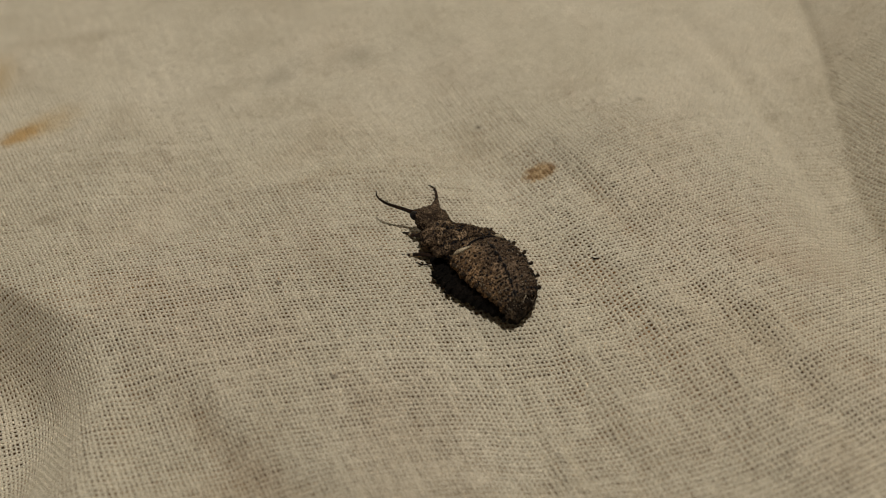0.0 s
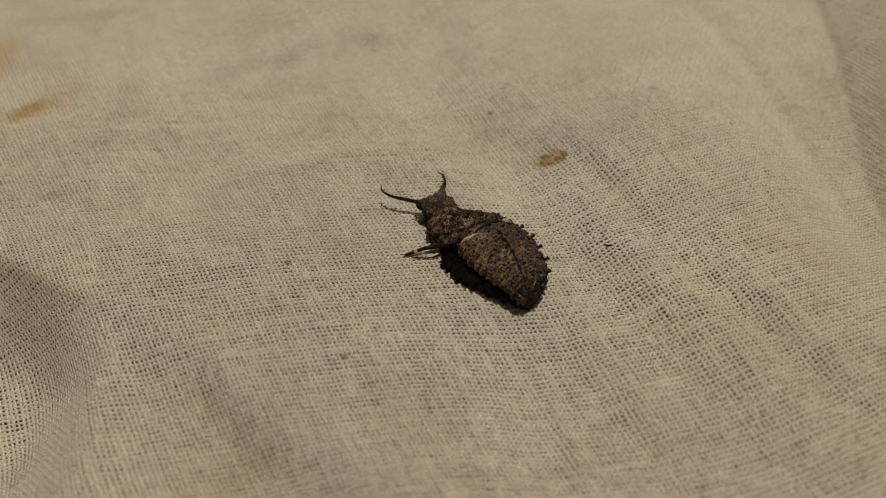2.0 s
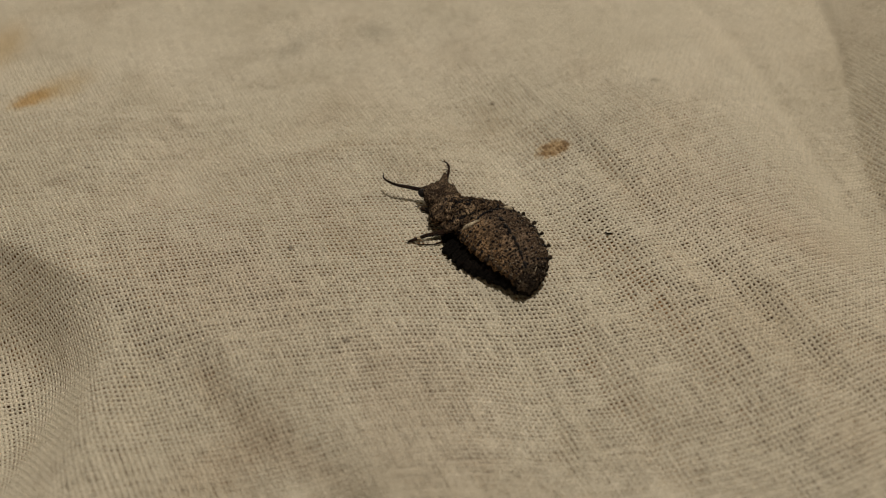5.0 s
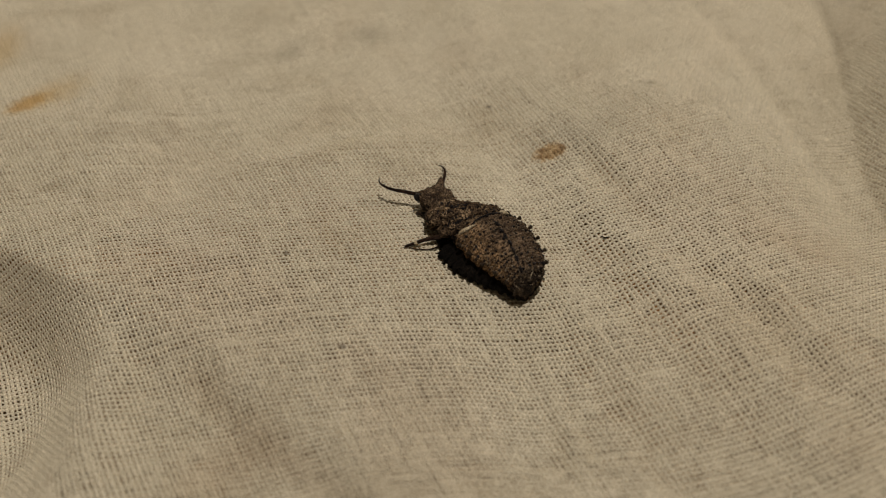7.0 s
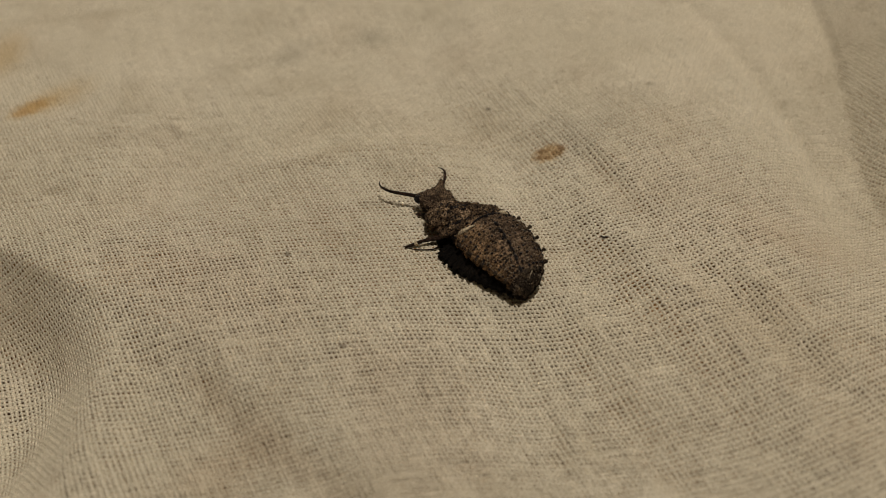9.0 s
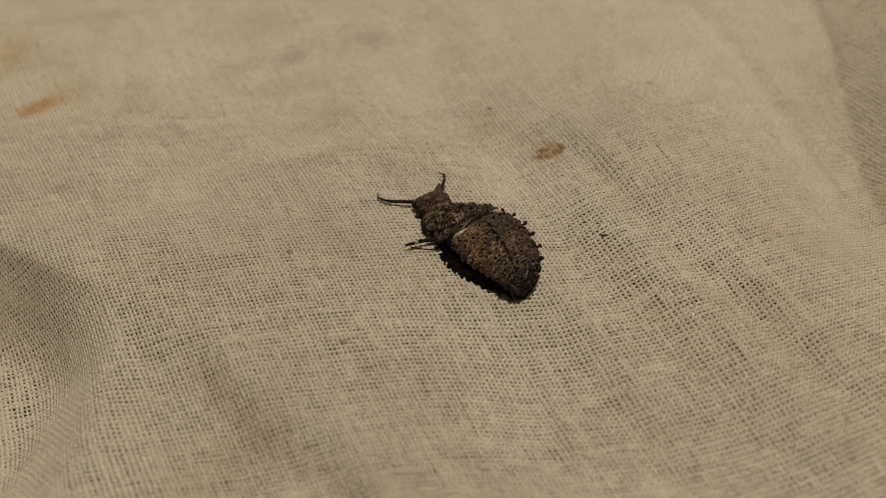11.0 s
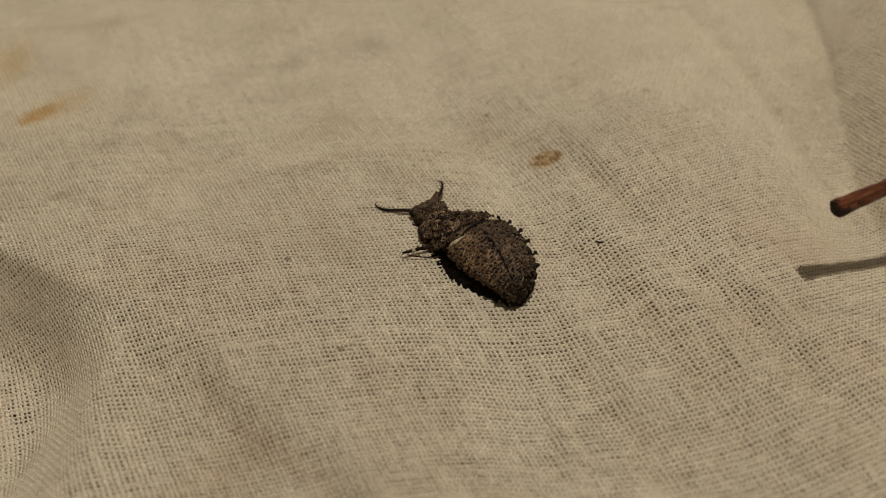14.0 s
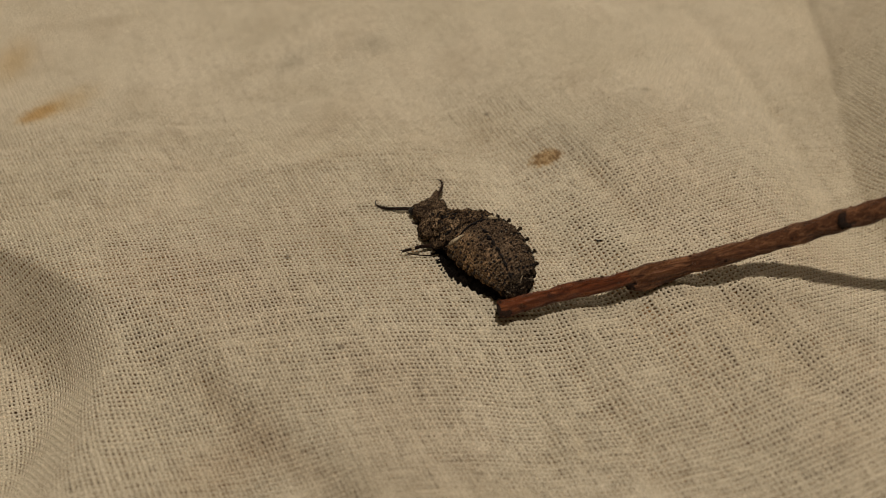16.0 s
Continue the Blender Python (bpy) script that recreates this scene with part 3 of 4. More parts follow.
def head_surface(u, a):
    """A point of the head in its own space: u from the neck (0) to the front (1), a round it."""
    x = -0.35 + 2.75 * u
    w = 0.80 + 0.42 * math.sin(math.pi * min(u * 0.75 + 0.1, 1.0)) - 0.10 * max(0, u - 0.8) / 0.2
    h = 0.52 + 0.14 * math.sin(math.pi * u * 0.9) - 0.24 * max(0, u - 0.6) / 0.4
    c, s = math.cos(a), math.sin(a)
    return Vector((x, w * math.copysign(abs(c) ** 0.6, c), h * math.copysign(abs(s) ** 0.75, s) - 0.05 * u))


def jaw(side, size):
    """A sickle jaw with teeth on its inner edge, in its own space at the joint; side +1 is the left."""
    line = bezier([(0, 0, 0), (0.75, side * 0.62, 0.03), (1.5, side * 1.28, 0.06), (2.1, side * 1.60, 0.1), (2.6, side * 1.62, 0.14), (2.95, side * 1.36, 0.16)], 7)
    line = [p * size for p in line]
    n = len(line)
    radii = [0.015 + 0.145 * (1 - i / (n - 1)) ** 0.8 for i in range(n)]
    bm = tube(line, radii, 12)
    for i, size in ((11, 0.16), (16, 0.26), (19, 0.12), (22, 0.22), (14, 0.1)):
        d = (line[i + 1] - line[i - 1]).normalized()
        inward = Vector((-d.y, d.x, 0)) * (-side)
        inward = inward if inward.y * side < 0 or inward.x > 0 else -inward
        root = line[i]
        tube([root, root + inward * (radii[i] + size * 0.6), root + inward * (radii[i] + size)], [0.05, 0.03, 0.006], 6, bm)
    rng = random.Random(side + 5)
    for i in range(3, n - 8):
        d = Vector((rng.uniform(-0.3, 0.4), side * rng.uniform(0.1, 1), rng.uniform(0.1, 0.8))).normalized()
        tube([line[i], line[i] + d * (radii[i] + rng.uniform(0.06, 0.16))], [0.016, 0.004], 4, bm)
    return bm


def leg(name, base, knee, tip, parent):
    """A leg: thigh, with shin and claw hung on it; its space starts at the joint with the body."""
    base, knee, tip = Vector(base), Vector(knee), Vector(tip)
    k, t = knee - base, tip - base
    bm = tube(bezier([(0, 0, 0), k * 0.5 + Vector((0, 0, 0.06)), k], 5), [0.17, 0.21, 0.22, 0.22, 0.21, 0.20, 0.18, 0.17, 0.16, 0.15, 0.12], 10)
    grain(bm, 0.05, 6.0, base.x)
    thigh = part(name, bm, HORN, parent, "dark brown bristly leg with a pale band")
    thigh.matrix_basis = Matrix.Translation(base * MM)
    span = t - k
    shin = tube([k, k + span * 0.12, k + span * 0.3, k + span * 0.55, k + span * 0.75, k + span * 0.92, t], [0.12, 0.145, 0.13, 0.12, 0.11, 0.10, 0.09], 8)
    part("shin", shin, HORN, thigh)
    way = span.normalized()
    claws = bmesh.new()
    for s in (-1, 1):
        out = way.orthogonal() * 0.1 * s
        tube([t, t + way * 0.12 + out * 0.8, t + way * 0.24 + out * 1.2 - Vector((0, 0, 0.06))], [0.05, 0.03, 0.008], 6, claws)
    part("claw", claws, HORN, thigh)
    band = tube([k + span * 0.30, k + span * 0.36, k + span * 0.46, k + span * 0.5], [0.125, 0.15, 0.14, 0.12], 10)
    part("pale_band", band, PALE, thigh, "pale tan band round the shin")
    return thigh


def build_larva():
    larva = empty("insect_larva", "dark grey-brown spotted insect larva with curved jaws, on the cloth", "insect", bug_pose())
    rng = random.Random(4)
    edges = [1.70, 0.60, -0.55, -1.65, -2.65, -3.55]
    for k, (a, b) in enumerate(zip(edges, edges[1:])):
        part("abdomen_segment", ring_segment(a + 0.10, b - 0.04, 1.0 + 0.012 * (k % 2), 3.0 + k, 112, 40, 0.075, -0.055, 0.125), [ABDOMEN, SHADED_BELLY, FOLD], larva)
        for side in (-1, 1):
            knob(larva, b + (a - b) * 0.27, side, (0.32 if side < 0 else 0.12) - 0.008 * k, rng)
    for x, size in ((3.9, 0.10), (3.45, 0.14), (3.0, 0.12), (2.55, 0.16), (2.1, 0.14), (1.75, 0.2)):
        knob(larva, x, -1, size, rng)
    part("tail_segment", ring_segment(-3.45, -4.0, 0.98, 30.0, 80, 16, 0.1, 0.07), [TAIL, SHADED_BELLY], larva, "blackish last ring of the abdomen")
    part("tail_tip", ring_segment(-3.9, -4.28, 1.0, 33.0, 64, 16), [TAIL, SHADED_BELLY], larva, "blackish pointed tail tip")
    part("hind_thorax", ring_segment(3.05, 1.60, 1.02, 41.0, 112, 34, 0.12, 0.09), [SKIN, SHADED_BELLY], larva)
    part("middle_thorax", ring_segment(4.15, 2.9, 1.04, 43.0, 112, 30, 0.14, 0.10), [SKIN, SHADED_BELLY], larva)
    part("neck", ring_segment(5.0, 4.05, 0.95, 47.0, 88, 24, 0.1, 0.08), [SKIN, SHADED_BELLY], larva)
    # lobes on the sides of the thorax
    for x, a, r in ((2.5, 4, 0.36), (3.0, -2, 0.44), (3.5, -6, 0.50), (3.95, 4, 0.46), (4.3, -8, 0.52), (4.75, 2, 0.44), (5.1, -6, 0.38), (2.75, 172, 0.22), (3.55, 174, 0.20), (4.2, 170, 0.18)):
        p = trunk_point(x, radians(a), 1.0)
        o = trunk_point(x, radians(a), 1.0, r * 1.6)
        bm = tube([trunk_point(x, radians(a), 0.8), p, p.lerp(o, 0.5), o, o + (o - p) * 0.25], [r, r * 1.1, r, r * 0.7, r * 0.2], 14)
        grain(bm, 0.22, 4.0, x + a)
        part("thorax_lobe", bm, SKIN, larva)
    # pale fold at the front edge of the abdomen
    for side, a0, a1 in ((1, 30, 72), (-1, 122, 140)):
        pts = [trunk_point(1.45 - 0.30 * i / 6, radians(a0 + (a1 - a0) * i / 6), 1.02, 0.03) for i in range(7)]
        bm = tube(pts, [0.04, 0.13, 0.17, 0.16, 0.13, 0.09, 0.03], 10)
        grain(bm, 0.04, 7.0, side)
        part("pale_fold", bm, PALE, larva, "cream streak at the waist")
    # the black furrow at the front of the abdomen, and wrinkles across the thorax
    pts = [trunk_point(1.34 + 0.22 * math.sin(math.pi * i / 12), radians(66 + 52 * i / 12), 1.03, 0.0) for i in range(13)]
    part("waist_furrow", tube(pts, [0.03] + [0.075] * 11 + [0.03], 8), EYE, larva, "black furrow at the waist")
    for k, (x, a0, a1, r) in enumerate(((4.55, 20, 160, 0.13), (4.1, 12, 95, 0.16), (4.0, 100, 168, 0.14), (3.6, 30, 150, 0.13), (3.2, 8, 80, 0.17), (3.05, 92, 170, 0.15), (2.55, 15, 110, 0.16), (2.2, 60, 165, 0.14), (1.95, 10, 70, 0.15))):
        pts = [trunk_point(x + 0.16 * math.sin(i * 0.9 + k * 1.7) + 0.07 * math.sin(i * 2.1 + k), radians(a0 + (a1 - a0) * i / 16), 1.02, 0.02) for i in range(17)]
        bm = tube(pts, [0.04] + [r * (0.75 + 0.35 * math.sin(i * 1.3 + k * 2.2)) for i in range(1, 16)] + [0.04], 10)
        grain(bm, 0.12, 3.5, k + 0.5)
        part("thorax_wrinkle", bm, SKIN, larva)
    # dark plates down the middle of the back
    def back(x, y, out):
        """The point of the back over (x, y)."""
        turn = min((abs(trunk_point(x, radians(q)).y - y), q) for q in range(55, 126, 2))[1]
        return trunk_point(x, radians(turn), 1.0, out)

    def mid_y(x):
        return -1.22 + 0.07 * (0.44 - x) + 0.032 * (0.44 - x) ** 2

    line = [back(1.0 - 0.2 * k, mid_y(1.0 - 0.2 * k), 0.0) for k in range(23)]
    part("back_line", tube(line, [0.03 + 0.03 * (k % 3 == 0) for k in range(len(line))], 6), EYE, larva, "thin black line along the back")
    for x in (0.44, -0.25, -0.75, -1.35, -1.9, -2.5, -3.3):
        p = [back(x + d, mid_y(x + d), 0.04) for d in (0.24, 0.12, 0.0, -0.14, -0.24)]
        bm = tube(p, [0.04, 0.10, 0.14, 0.10, 0.04], 8)
        part("back_mark", bm, EYE, larva, "black dash on the back")
    spots, hairs = [], []
    for _ in range(1500):
        x, a = rng.uniform(-4.3, 4.7), radians(rng.uniform(2, 178))
        if x < 1.6 and rng.random() < 0.8:
            continue
        p = trunk_point(x, a, 1.0)
        n = (trunk_point(x, a, 1.0, 0.2) - p).normalized()
        spots.append((p, n))
    granules("skin_grain", spots, GRAIN, larva, rng)
    # black dots in rows across the back of the abdomen, pale warts between them
    dots, warts = [], []
    for a, b in zip(edges, edges[1:]):
        for half in (0.30, 0.78):
            x = a + (b - a) * half
            turn = 14 + rng.uniform(0, 6)
            while turn < 166:
                q = radians(turn + rng.uniform(-1.5, 1.5))
                xx = x + rng.uniform(-0.07, 0.07)
                p = trunk_point(xx, q, 1.0, 0.07)
                if rng.random() < 0.85:
                    dots.append((p, (trunk_point(xx, q, 1.0, 0.2) - p).normalized()))
                turn += rng.uniform(9, 15)
    for _ in range(420):
        x, q = rng.uniform(-4.2, 1.6), radians(rng.uniform(8, 172))
        p = trunk_point(x, q, 1.0, 0.03)
        warts.append((p, (trunk_point(x, q, 1.0, 0.2) - p).normalized()))
    for _ in range(260):
        x, q = rng.uniform(1.7, 4.9), radians(rng.uniform(4, 176))
        p = trunk_point(x, q, 1.0, 0.03)
        dots.append((p, (trunk_point(x, q, 1.0, 0.2) - p).normalized()))
    granules("black_dots", dots, EYE, larva, rng, 0.085, 0.13)
    granules("pale_warts", warts, WART, larva, rng, 0.03, 0.055)
    for _ in range(420):
        x = rng.uniform(-4.4, 4.8)
        a = radians(rng.choice((rng.uniform(-14, 26), rng.uniform(154, 194))))
        p = trunk_point(x, a, 0.99)
        hairs.append((p, (trunk_point(x, a, 1.0, 0.2) - p).normalized()))
    bristles("margin_bristles", hairs, HORN, larva, rng)
    # head, in its own space at the neck
    bm = bmesh.new()
    last = None
    for j in range(33):
        u = j / 32
        ring = [bm.verts.new(head_surface(u, 2 * math.pi * k / 72) * MM) for k in range(72)]
        if last:
            for k in range(72):
                bm.faces.new((last[k], last[(k + 1) % 72], ring[(k + 1) % 72], ring[k]))
        else:
            bm.faces.new(ring[::-1])
        last = ring
    bm.faces.new(last)
    grain(bm, 0.07, 3.0, 2.0)
    grain(bm, 0.09, 5.5, 4.0)
    head = part("head", bm, HEADSKIN, larva, "grainy grey-brown flat head")
    head.matrix_basis = Matrix.Translation(HEAD_AT * MM)
    spots = []
    for _ in range(700):
        u, a = rng.uniform(0.05, 0.98), radians(rng.uniform(0, 180))
        p = head_surface(u, a)
        spots.append((p, (p - Vector((p.x, 0, -0.6))).normalized()))
    granules("head_grain", spots, GRAIN, head, rng, 0.025, 0.06)
    hairs = [(head_surface(rng.uniform(0.3, 1), radians(rng.choice((rng.uniform(-10, 30), rng.uniform(150, 190))))), Vector((0.5, rng.uniform(-1, 1), 0.2))) for _ in range(70)]
    bristles("head_bristles", hairs, HORN, head, rng, 0.08, 0.22)
    for side in (1, -1):
        eye = bmesh.new()
        x, y = (2.05, 1.02) if side > 0 else (1.35, 1.15)
        tube([(x - 0.1, side * (y - 0.35), -0.05), (x, side * (y - 0.05), 0.0), (x + 0.04, side * (y + 0.14), 0.02), (x + 0.05, side * (y + 0.26), 0.02), (x + 0.05, side * (y + 0.31), 0.02)], [0.26, 0.33, 0.31, 0.22, 0.05], 14, eye)
        grain(eye, 0.05, 8.0, side)
        part("eye_tubercle", eye, EYE if side > 0 else KNOB, head, "black bumpy eye tubercle")
    jaws = []
    for side in (1, -1):
        j = part("jaw", jaw(side, 1.07 if side > 0 else 0.90), HORN, head, "dark brown curved jaw with teeth")
        j.matrix_basis = Matrix.Translation(Vector((2.25 if side > 0 else 1.86, side * 0.76, -0.02)) * MM)
        jaws.append(j)
    base = tube([(1.4, -0.42, 0.0), (1.9, -0.74, 0.0), (2.35, -1.1, 0.01), (2.75, -1.45, 0.02), (3.05, -1.70, 0.03)], [0.46, 0.46, 0.32, 0.19, 0.11], 14)
    grain(base, 0.05, 7.0, 3.0)
    part("jaw_base", base, HEADSKIN, head)
    base = tube([(1.8, 0.45, 0.0), (2.25, 0.70, 0.0), (2.5, 0.85, 0.0)], [0.3, 0.27, 0.16], 14)
    part("jaw_base", base, HEADSKIN, head)
    fore = leg("front_leg", (5.1, 0.75, 1.0), (6.1, 1.55, 0.85), (7.2, 1.85, 0.35), larva)
    middle = leg("middle_leg", (3.05, 1.5, 1.2), (3.8, 3.25, 1.14), (4.25, 4.42, 0.85), larva)
    strand = bezier([(-0.15, 0.8, -0.35), (-0.05, 1.5, -0.4), (0.6, 2.4, -0.42), (1.0, 2.75, -0.4)], 5)
    part("lower_shin", tube(strand, [0.065 - 0.0025 * i for i in range(len(strand))], 8), HORN, middle)
    # a pale lint fibre caught on the tail
    pts = bezier([(-3.3, -2.15, 1.45), (-3.45, -1.7, 1.85), (-3.7, -1.2, 1.9), (-3.95, -0.8, 1.75)], 6)
    part("lint_fibre", tube(pts, [0.03] * len(pts), 6), PALE, larva, "thin pale lint fibre on the tail")
    return larva, head, jaws, fore, middle


larva, head, jaws, fore_leg, middle_leg = build_larva()


# ---- the twig ----
def build_twig():
    twig = empty("twig", "reddish brown dry twig with a knot and torn notch", "twig")
    rng = random.Random(8)
    line, radii = [], []
    x = 0.0
    while x < 95:
        y = 0.0 if x < 9.3 else (x - 9.3) * math.tan(radians(1.2))
        y += 0.12 * math.sin(x * 0.31) + (0.02 * (x - 24) ** 1.25 if x > 24 else 0)
        z = 0.10 * math.sin(x * 0.23 + 1.0)
        # past the notch the twig bends upwards and to its right
        bend = 0.016 * min(x - 10, 17) ** 2 + 0.54 * max(x - 27, 0) if x > 10 else 0.0
        y, z = y - 0.72 * bend, z + bend
        r = 0.53 + 0.003 * x + 0.03 * math.sin(x * 1.3) + 0.02 * math.sin(x * 3.1)
        r += 0.07 * min(max((x - 9.5) / 1.5, 0), 1) + 0.08 * math.exp(-((x - 11.2) / 1.2) ** 2) + 0.12 * math.exp(-((x - 23.3) / 0.9) ** 2) + 0.10 * math.exp(-(x / 0.5) ** 2)
        line.append((x, y, z))
        radii.append(r)
        x += 0.3 if x < 40 else 1.0
    bm = tube(line, radii, 22)
    for v in bm.verts:
        c = v.co / MM
        n = noise.fractal(Vector((c.x * 0.35, c.y * 2.2, c.z * 2.2)), 0.7, 2.0, 4)
        m = noise.noise(Vector((c.x * 0.9, c.y, c.z)) * 1.3)
        near = min(range(len(line)), key=lambda i: abs(line[i][0] - c.x))
        out = c - Vector(line[near])
        out.x = 0
        if out.length > 0.01:
            v.co += out.normalized() * (0.10 * n + 0.05 * m) * MM
        if c.x < 0.2:
            v.co.x += 0.18 * noise.noise(c * 2.5) * MM
    for f in bm.faces:
        c = f.calc_center_median() / MM
        f.material_index = 1 if c.x + 1.5 * noise.noise(c * 0.9) < 9.0 else 0
    part("stem", bm, [BARK, RED_BARK], twig, "brown cracked stem, redder towards the tip")
    # torn spur below the notch: bark that narrows abruptly towards the tip
    spur = tube(bezier([(17.0, -0.5, 0.4), (14.5, -0.25, 0.02), (12.5, -0.28, -0.24), (11.2, -0.36, -0.38), (10.4, -0.42, -0.44), (9.8, -0.40, -0.42), (9.4, -0.32, -0.34), (9.1, -0.2, -0.2)], 4), [0.30 + 0.012 * k for k in range(4)] + [0.37 + 0.025 * k for k in range(4)] + [0.47 + 0.012 * k for k in range(4)] + [0.52] * 4 + [0.51, 0.50, 0.48, 0.46] + [0.43, 0.40, 0.36, 0.32] + [0.27, 0.21, 0.15, 0.09, 0.04], 14)
    grain(spur, 0.12, 2.2, 1.0)
    part("torn_spur", spur, BARK, twig, "torn bark spur at the notch")
    torn = tube([(9.75, -0.36, -0.36), (9.45, -0.34, -0.34), (9.2, -0.28, -0.28), (9.05, -0.22, -0.22)], [0.36, 0.36, 0.28, 0.12], 12)
    grain(torn, 0.12, 4.0, 3.0)
    part("torn_face", torn, CUTWOOD, twig, "dark torn face of the notch")
    knot = tube([(23.3, 0.35, 0.1), (23.3, 0.05, 0.42), (23.35, -0.07, 0.56), (23.35, -0.11, 0.61)], [0.3, 0.60, 0.58, 0.30], 16)
    grain(knot, 0.16, 4.0, 2.0)
    bend = 0.016 * 13.3 ** 2
    bmesh.ops.translate(knot, verts=knot.verts, vec=Vector((0, -0.72 * bend, bend)) * MM)
    part("knot", knot, CUTWOOD, twig, "dark knot scar")
    cut = tube([(0.75, 0.02, 0.08), (0.5, 0, 0.08), (0.1, 0, 0.08), (-0.06, 0, 0.08), (-0.14, 0.02, 0.06)], [0.5, 0.57, 0.63, 0.56, 0.34], 18)
    grain(cut, 0.08, 4.0, 6.0)
    part("cut_end", cut, CUTWOOD, twig, "dark blunt cut end")
    for k in range(60):
        x = rng.uniform(1.0, 34)
        a = rng.uniform(0, 2 * math.pi)
        i = min(int(x / 0.3), len(line) - 1)
        p = Vector(line[i]) + Vector((0, math.cos(a), math.sin(a))) * radii[i] * 0.97
        n = Vector((0.2, math.cos(a), math.sin(a)))
        bud = tube([p - n * 0.1, p + n * 0.03, p + n * rng.uniform(0.06, 0.12)], [0.13, 0.11, 0.03], 8)
        grain(bud, 0.05, 6.0, x)
        part("bark_wart", bud, CUTWOOD if k % 3 == 0 else BARK, twig)
    return twig


twig = build_twig()

# seconds, tip x, y, z (mm), turn, rise (degrees)
TWIG_ROWS = [
    (0.0, 95.0, 60.0, 40.0, 15.0, 8.0),
    (12.5, 95.0, 60.0, 40.0, 15.0, 8.0),
    (13.3, 60.0, 45.0, 25.0, 15.0, 9.0),
    (13.6, 41.5, 39.0, 17.0, 16.0, 10.0),
    (13.8, 31.4, 36.2, 12.5, 18.5, 10.0),
    (13.9, 27.8, 35.3, 9.2, 18.5, 10.0),
    (14.0, 25.77, 34.46, 6.53, 18.3, 9.7),
    (14.1, 23.05, 36.80, 6.95, 14.6, 7.2),
    (14.2, 21.63, 37.37, 5.69, 13.6, 6.8),
    (14.3, 19.50, 38.95, 3.00, 11.5, 6.2),
    (14.4, 17.60, 40.10, 3.20, 10.2, 5.4),
    (14.5, 13.99, 35.27, 10.33, 14.0, 1.0),
    (14.6, 13.20, 34.46, 14.65, 17.7, -5.2),
    (14.7, 12.05, 31.31, 21.31, 20.3, -6.7),
    (14.8, 11.40, 36.60, 26.50, 18.0, 0.0),
    (14.9, 8.60, 28.95, 28.80, 17.0, 2.0),
    (15.0, 7.79, 26.08, 19.69, 16.3, -0.2),
    (15.1, 5.58, 29.14, 12.18, 17.0, -4.1),
    (15.2, 7.46, 26.30, 17.29, 18.3, -1.8),
    (15.3, 7.48, 23.90, 14.48, 15.9, -2.2),
    (15.4, 9.08, 18.83, 11.36, 14.0, 2.7),
    (15.5, 8.00, 17.09, 8.08, 16.2, 3.6),
    (15.6, 6.69, 19.40, 5.88, 16.1, -1.3),
    (15.7, 4.39, 24.66, 2.33, 12.6, 3.8),
    (15.8, 3.80, 27.58, 0.45, 11.8, 5.6),
    (15.9, 3.53, 29.89, 0.42, 11.8, 4.2),
    (16.0, 3.85, 31.15, 0.48, 12.3, 5.2),
]



# ---- a crumb on the cloth ----
def build_crumb(x, y):
    crumb = empty("debris_speck", "tiny curved black speck of debris on the cloth", "debris", pose(x * MM, y * MM, 0, 0, 0, -18))
    ground = float(cloth_height(np.array([x]), np.array([y]))[0]) + 0.09
    line = bezier([(-0.24, 0.07, ground), (-0.12, -0.02, ground + 0.01), (0.03, -0.05, ground + 0.02), (0.18, 0.0, ground + 0.03), (0.26, 0.07, ground + 0.02)], 4)
    bm = tube(line, [0.02 + 0.04 * math.sin(math.pi * (k + 1) / (len(line) + 1)) for k in range(len(line))], 8)
    grain(bm, 0.04, 9.0, 2.0)
    part("curl", bm, EYE, crumb)


build_crumb(11.58, 37.91)


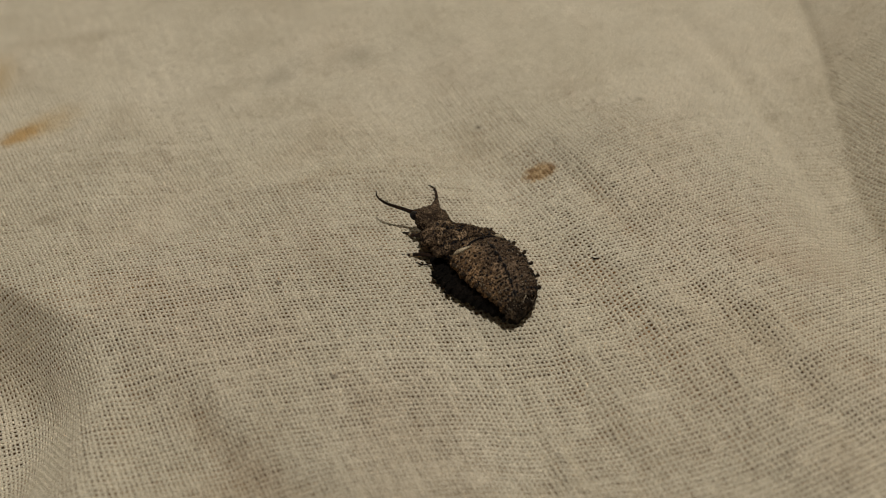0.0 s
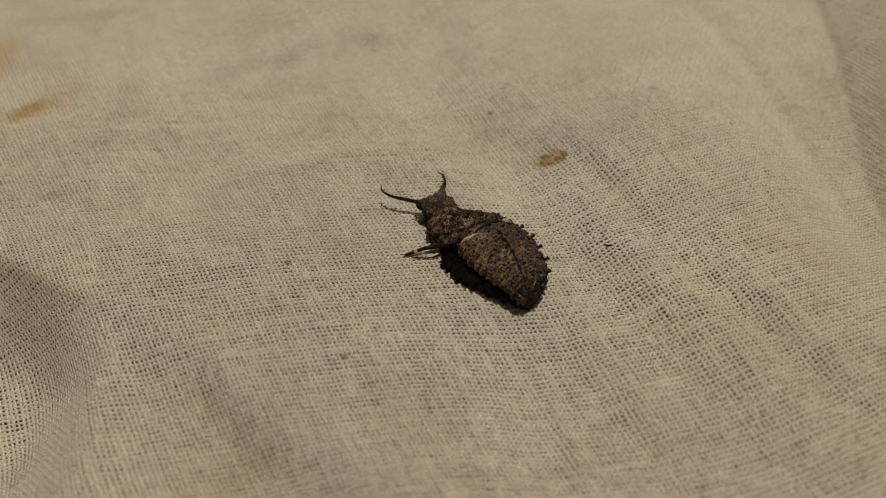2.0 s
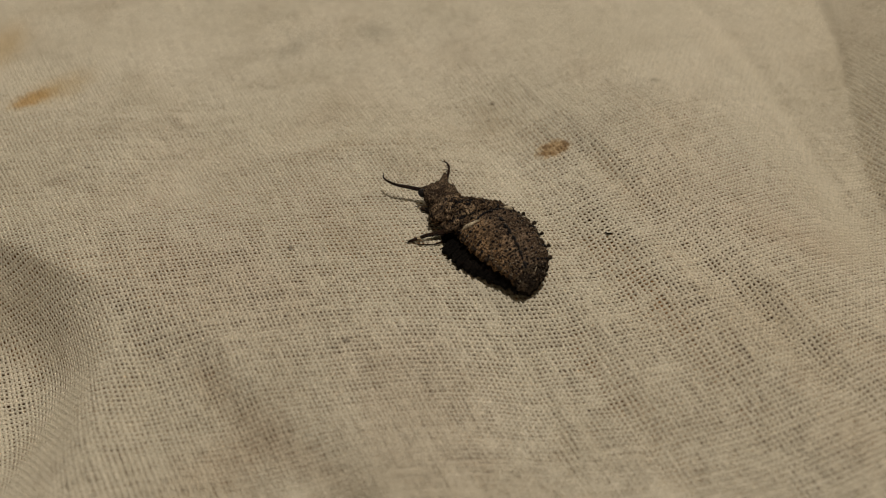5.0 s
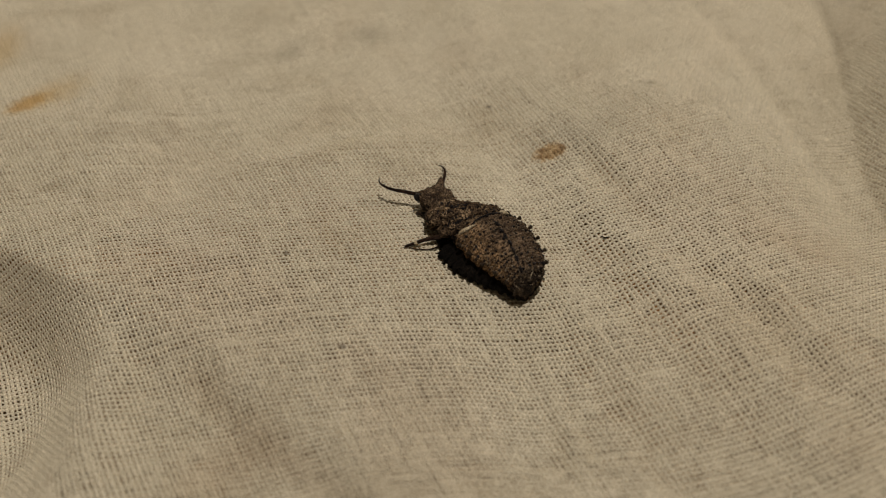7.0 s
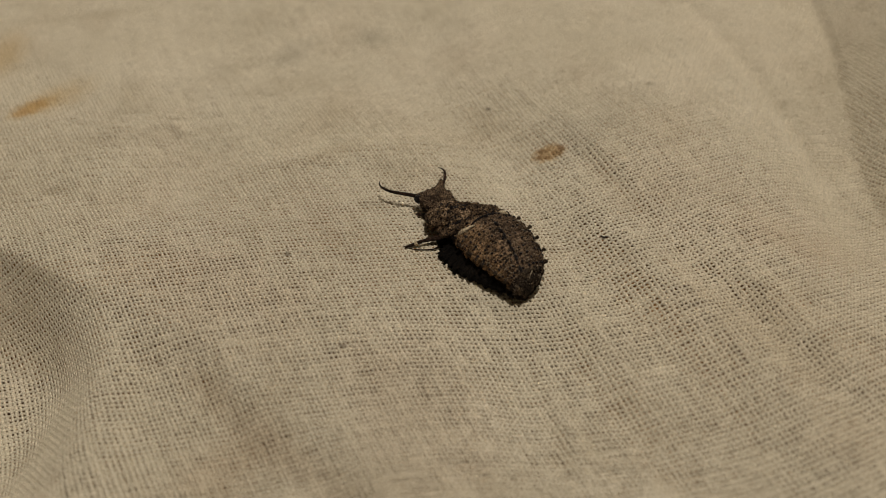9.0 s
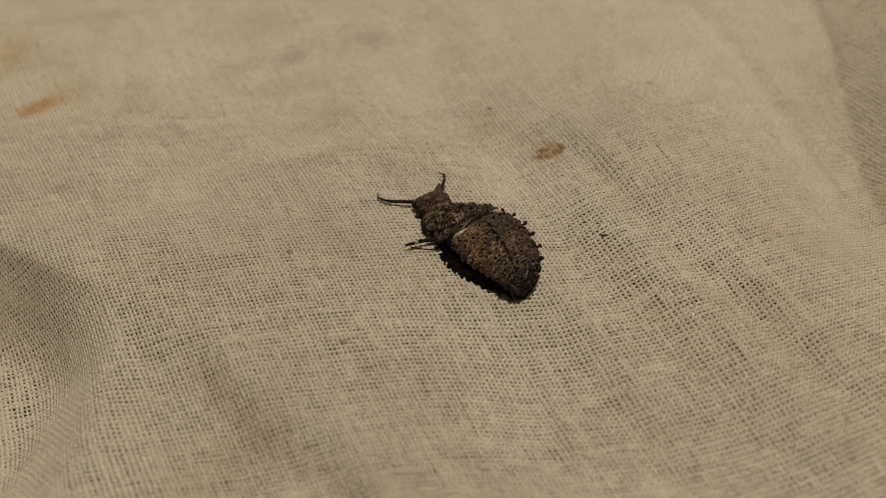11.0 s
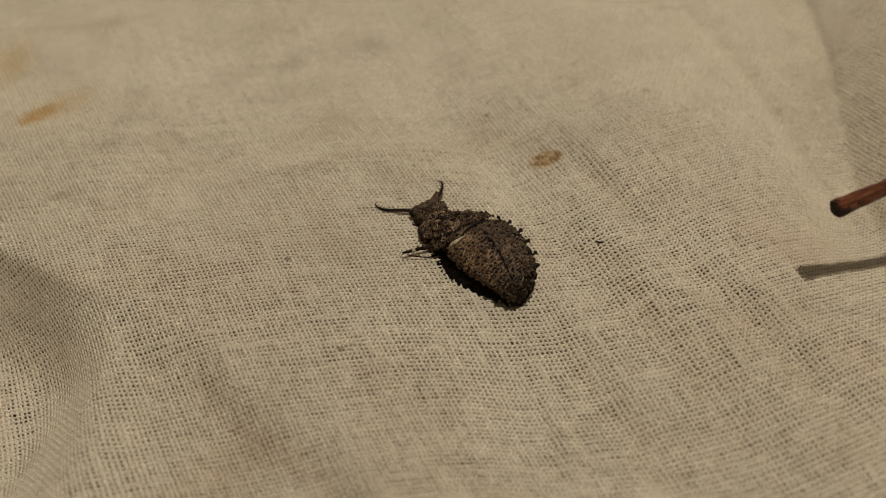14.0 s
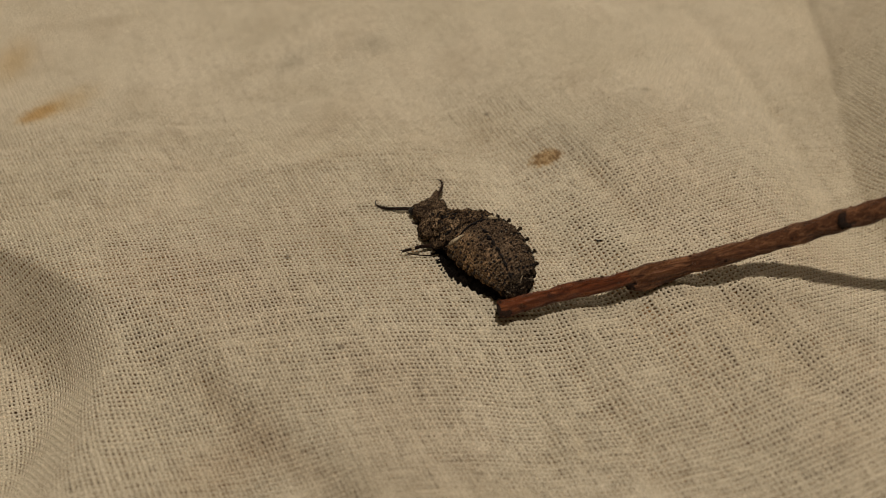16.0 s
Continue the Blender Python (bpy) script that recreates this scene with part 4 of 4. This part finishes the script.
# ---- movement ----
def motions():
    # roll, pitch, turn of the body; it settles at the start and sinks to its left later
    walk(larva, [(t, bug_pose(roll, pitch, yaw)) for t, roll, pitch, yaw in (
        (0.0, 6.0, -0.5, -1.5), (0.3, 6.0, -0.5, -1.5), (0.5, 1.5, 0.0, -0.2), (0.8, 0.0, 0.0, 0.0), (9.0, -0.5, 0.0, 0.0),
        (9.5, -2.0, 0.1, 0.3), (10.8, -8.0, 0.3, 0.8), (11.4, -9.5, 0.4, 1.0), (16.0, -10.0, 0.4, 1.0))])
    # head: roll, lift (minus is up), turn
    walk(head, [(t, Matrix.Translation(HEAD_AT * MM) @ pose(0, 0, 0, roll, pitch, yaw)) for t, roll, pitch, yaw in (
        (0.0, 8.0, -3.5, 0.0), (0.3, 8.0, -3.5, 0.0), (0.5, 7.0, -2.0, 0.0), (0.8, 6.0, -0.6, 0.5), (8.5, 6.0, -0.3, 0.5),
        (9.0, 5.5, 1.5, 0.3), (10.5, 7.0, 6.5, -0.5), (11.4, 8.0, 9.0, -1.2), (16.0, 8.0, 9.5, -1.5))])
    # left and right jaw: degrees that each is opened
    for j, side, rows in ((jaws[0], 1, ((0.0, 3.0), (3.0, 3.0), (3.4, 4.0), (9.0, 4.0), (11.4, 8.0), (16.0, 8.0))),
                          (jaws[1], -1, ((0.0, -4.0), (0.3, -4.0), (0.5, 1.5), (3.0, 3.0), (3.4, 6.0), (9.0, 7.0), (11.4, 9.0), (16.0, 10.0)))):
        at = j.matrix_basis.copy()
        walk(j, [(t, at @ pose(0, 0, 0, 0, 0, side * a)) for t, a in rows])
    # legs: seconds, turn, raise about the body's long axis, how far it is drawn in; the middle leg steps out at 0.4 s
    for one, rows in ((fore_leg, ((0.0, 0.0, -10.0, 0.0), (0.3, 0.0, -10.0, 0.0), (0.6, -4.0, 0.0, 0.0), (9.0, -4.0, 0.0, 0.0), (11.4, 0.0, 16.0, 0.0), (16.0, 0.0, 16.0, 0.0))),
                      (middle_leg, ((0.0, -32.0, -18.0, 0.5), (0.3, -32.0, -18.0, 0.5), (0.6, 0.0, 0.0, 0.4), (2.5, 0.0, 0.0, 0.4), (7.0, 0.0, 0.0, 0.7), (9.0, 0.0, 0.0, 0.7), (11.4, 5.0, 26.0, 1.0), (16.0, 5.0, 26.0, 1.0)))):
        at = one.matrix_basis.copy()
        walk(one, [(t, at @ pose(-0.28 * pull * MM, -0.42 * pull * MM, 0, lift, 0, turn)) for t, turn, lift, pull in rows])
    walk(twig, [(t, pose(x * MM, y * MM, z * MM, 0, -rise, turn)) for t, x, y, z, turn, rise in TWIG_ROWS])


motions()
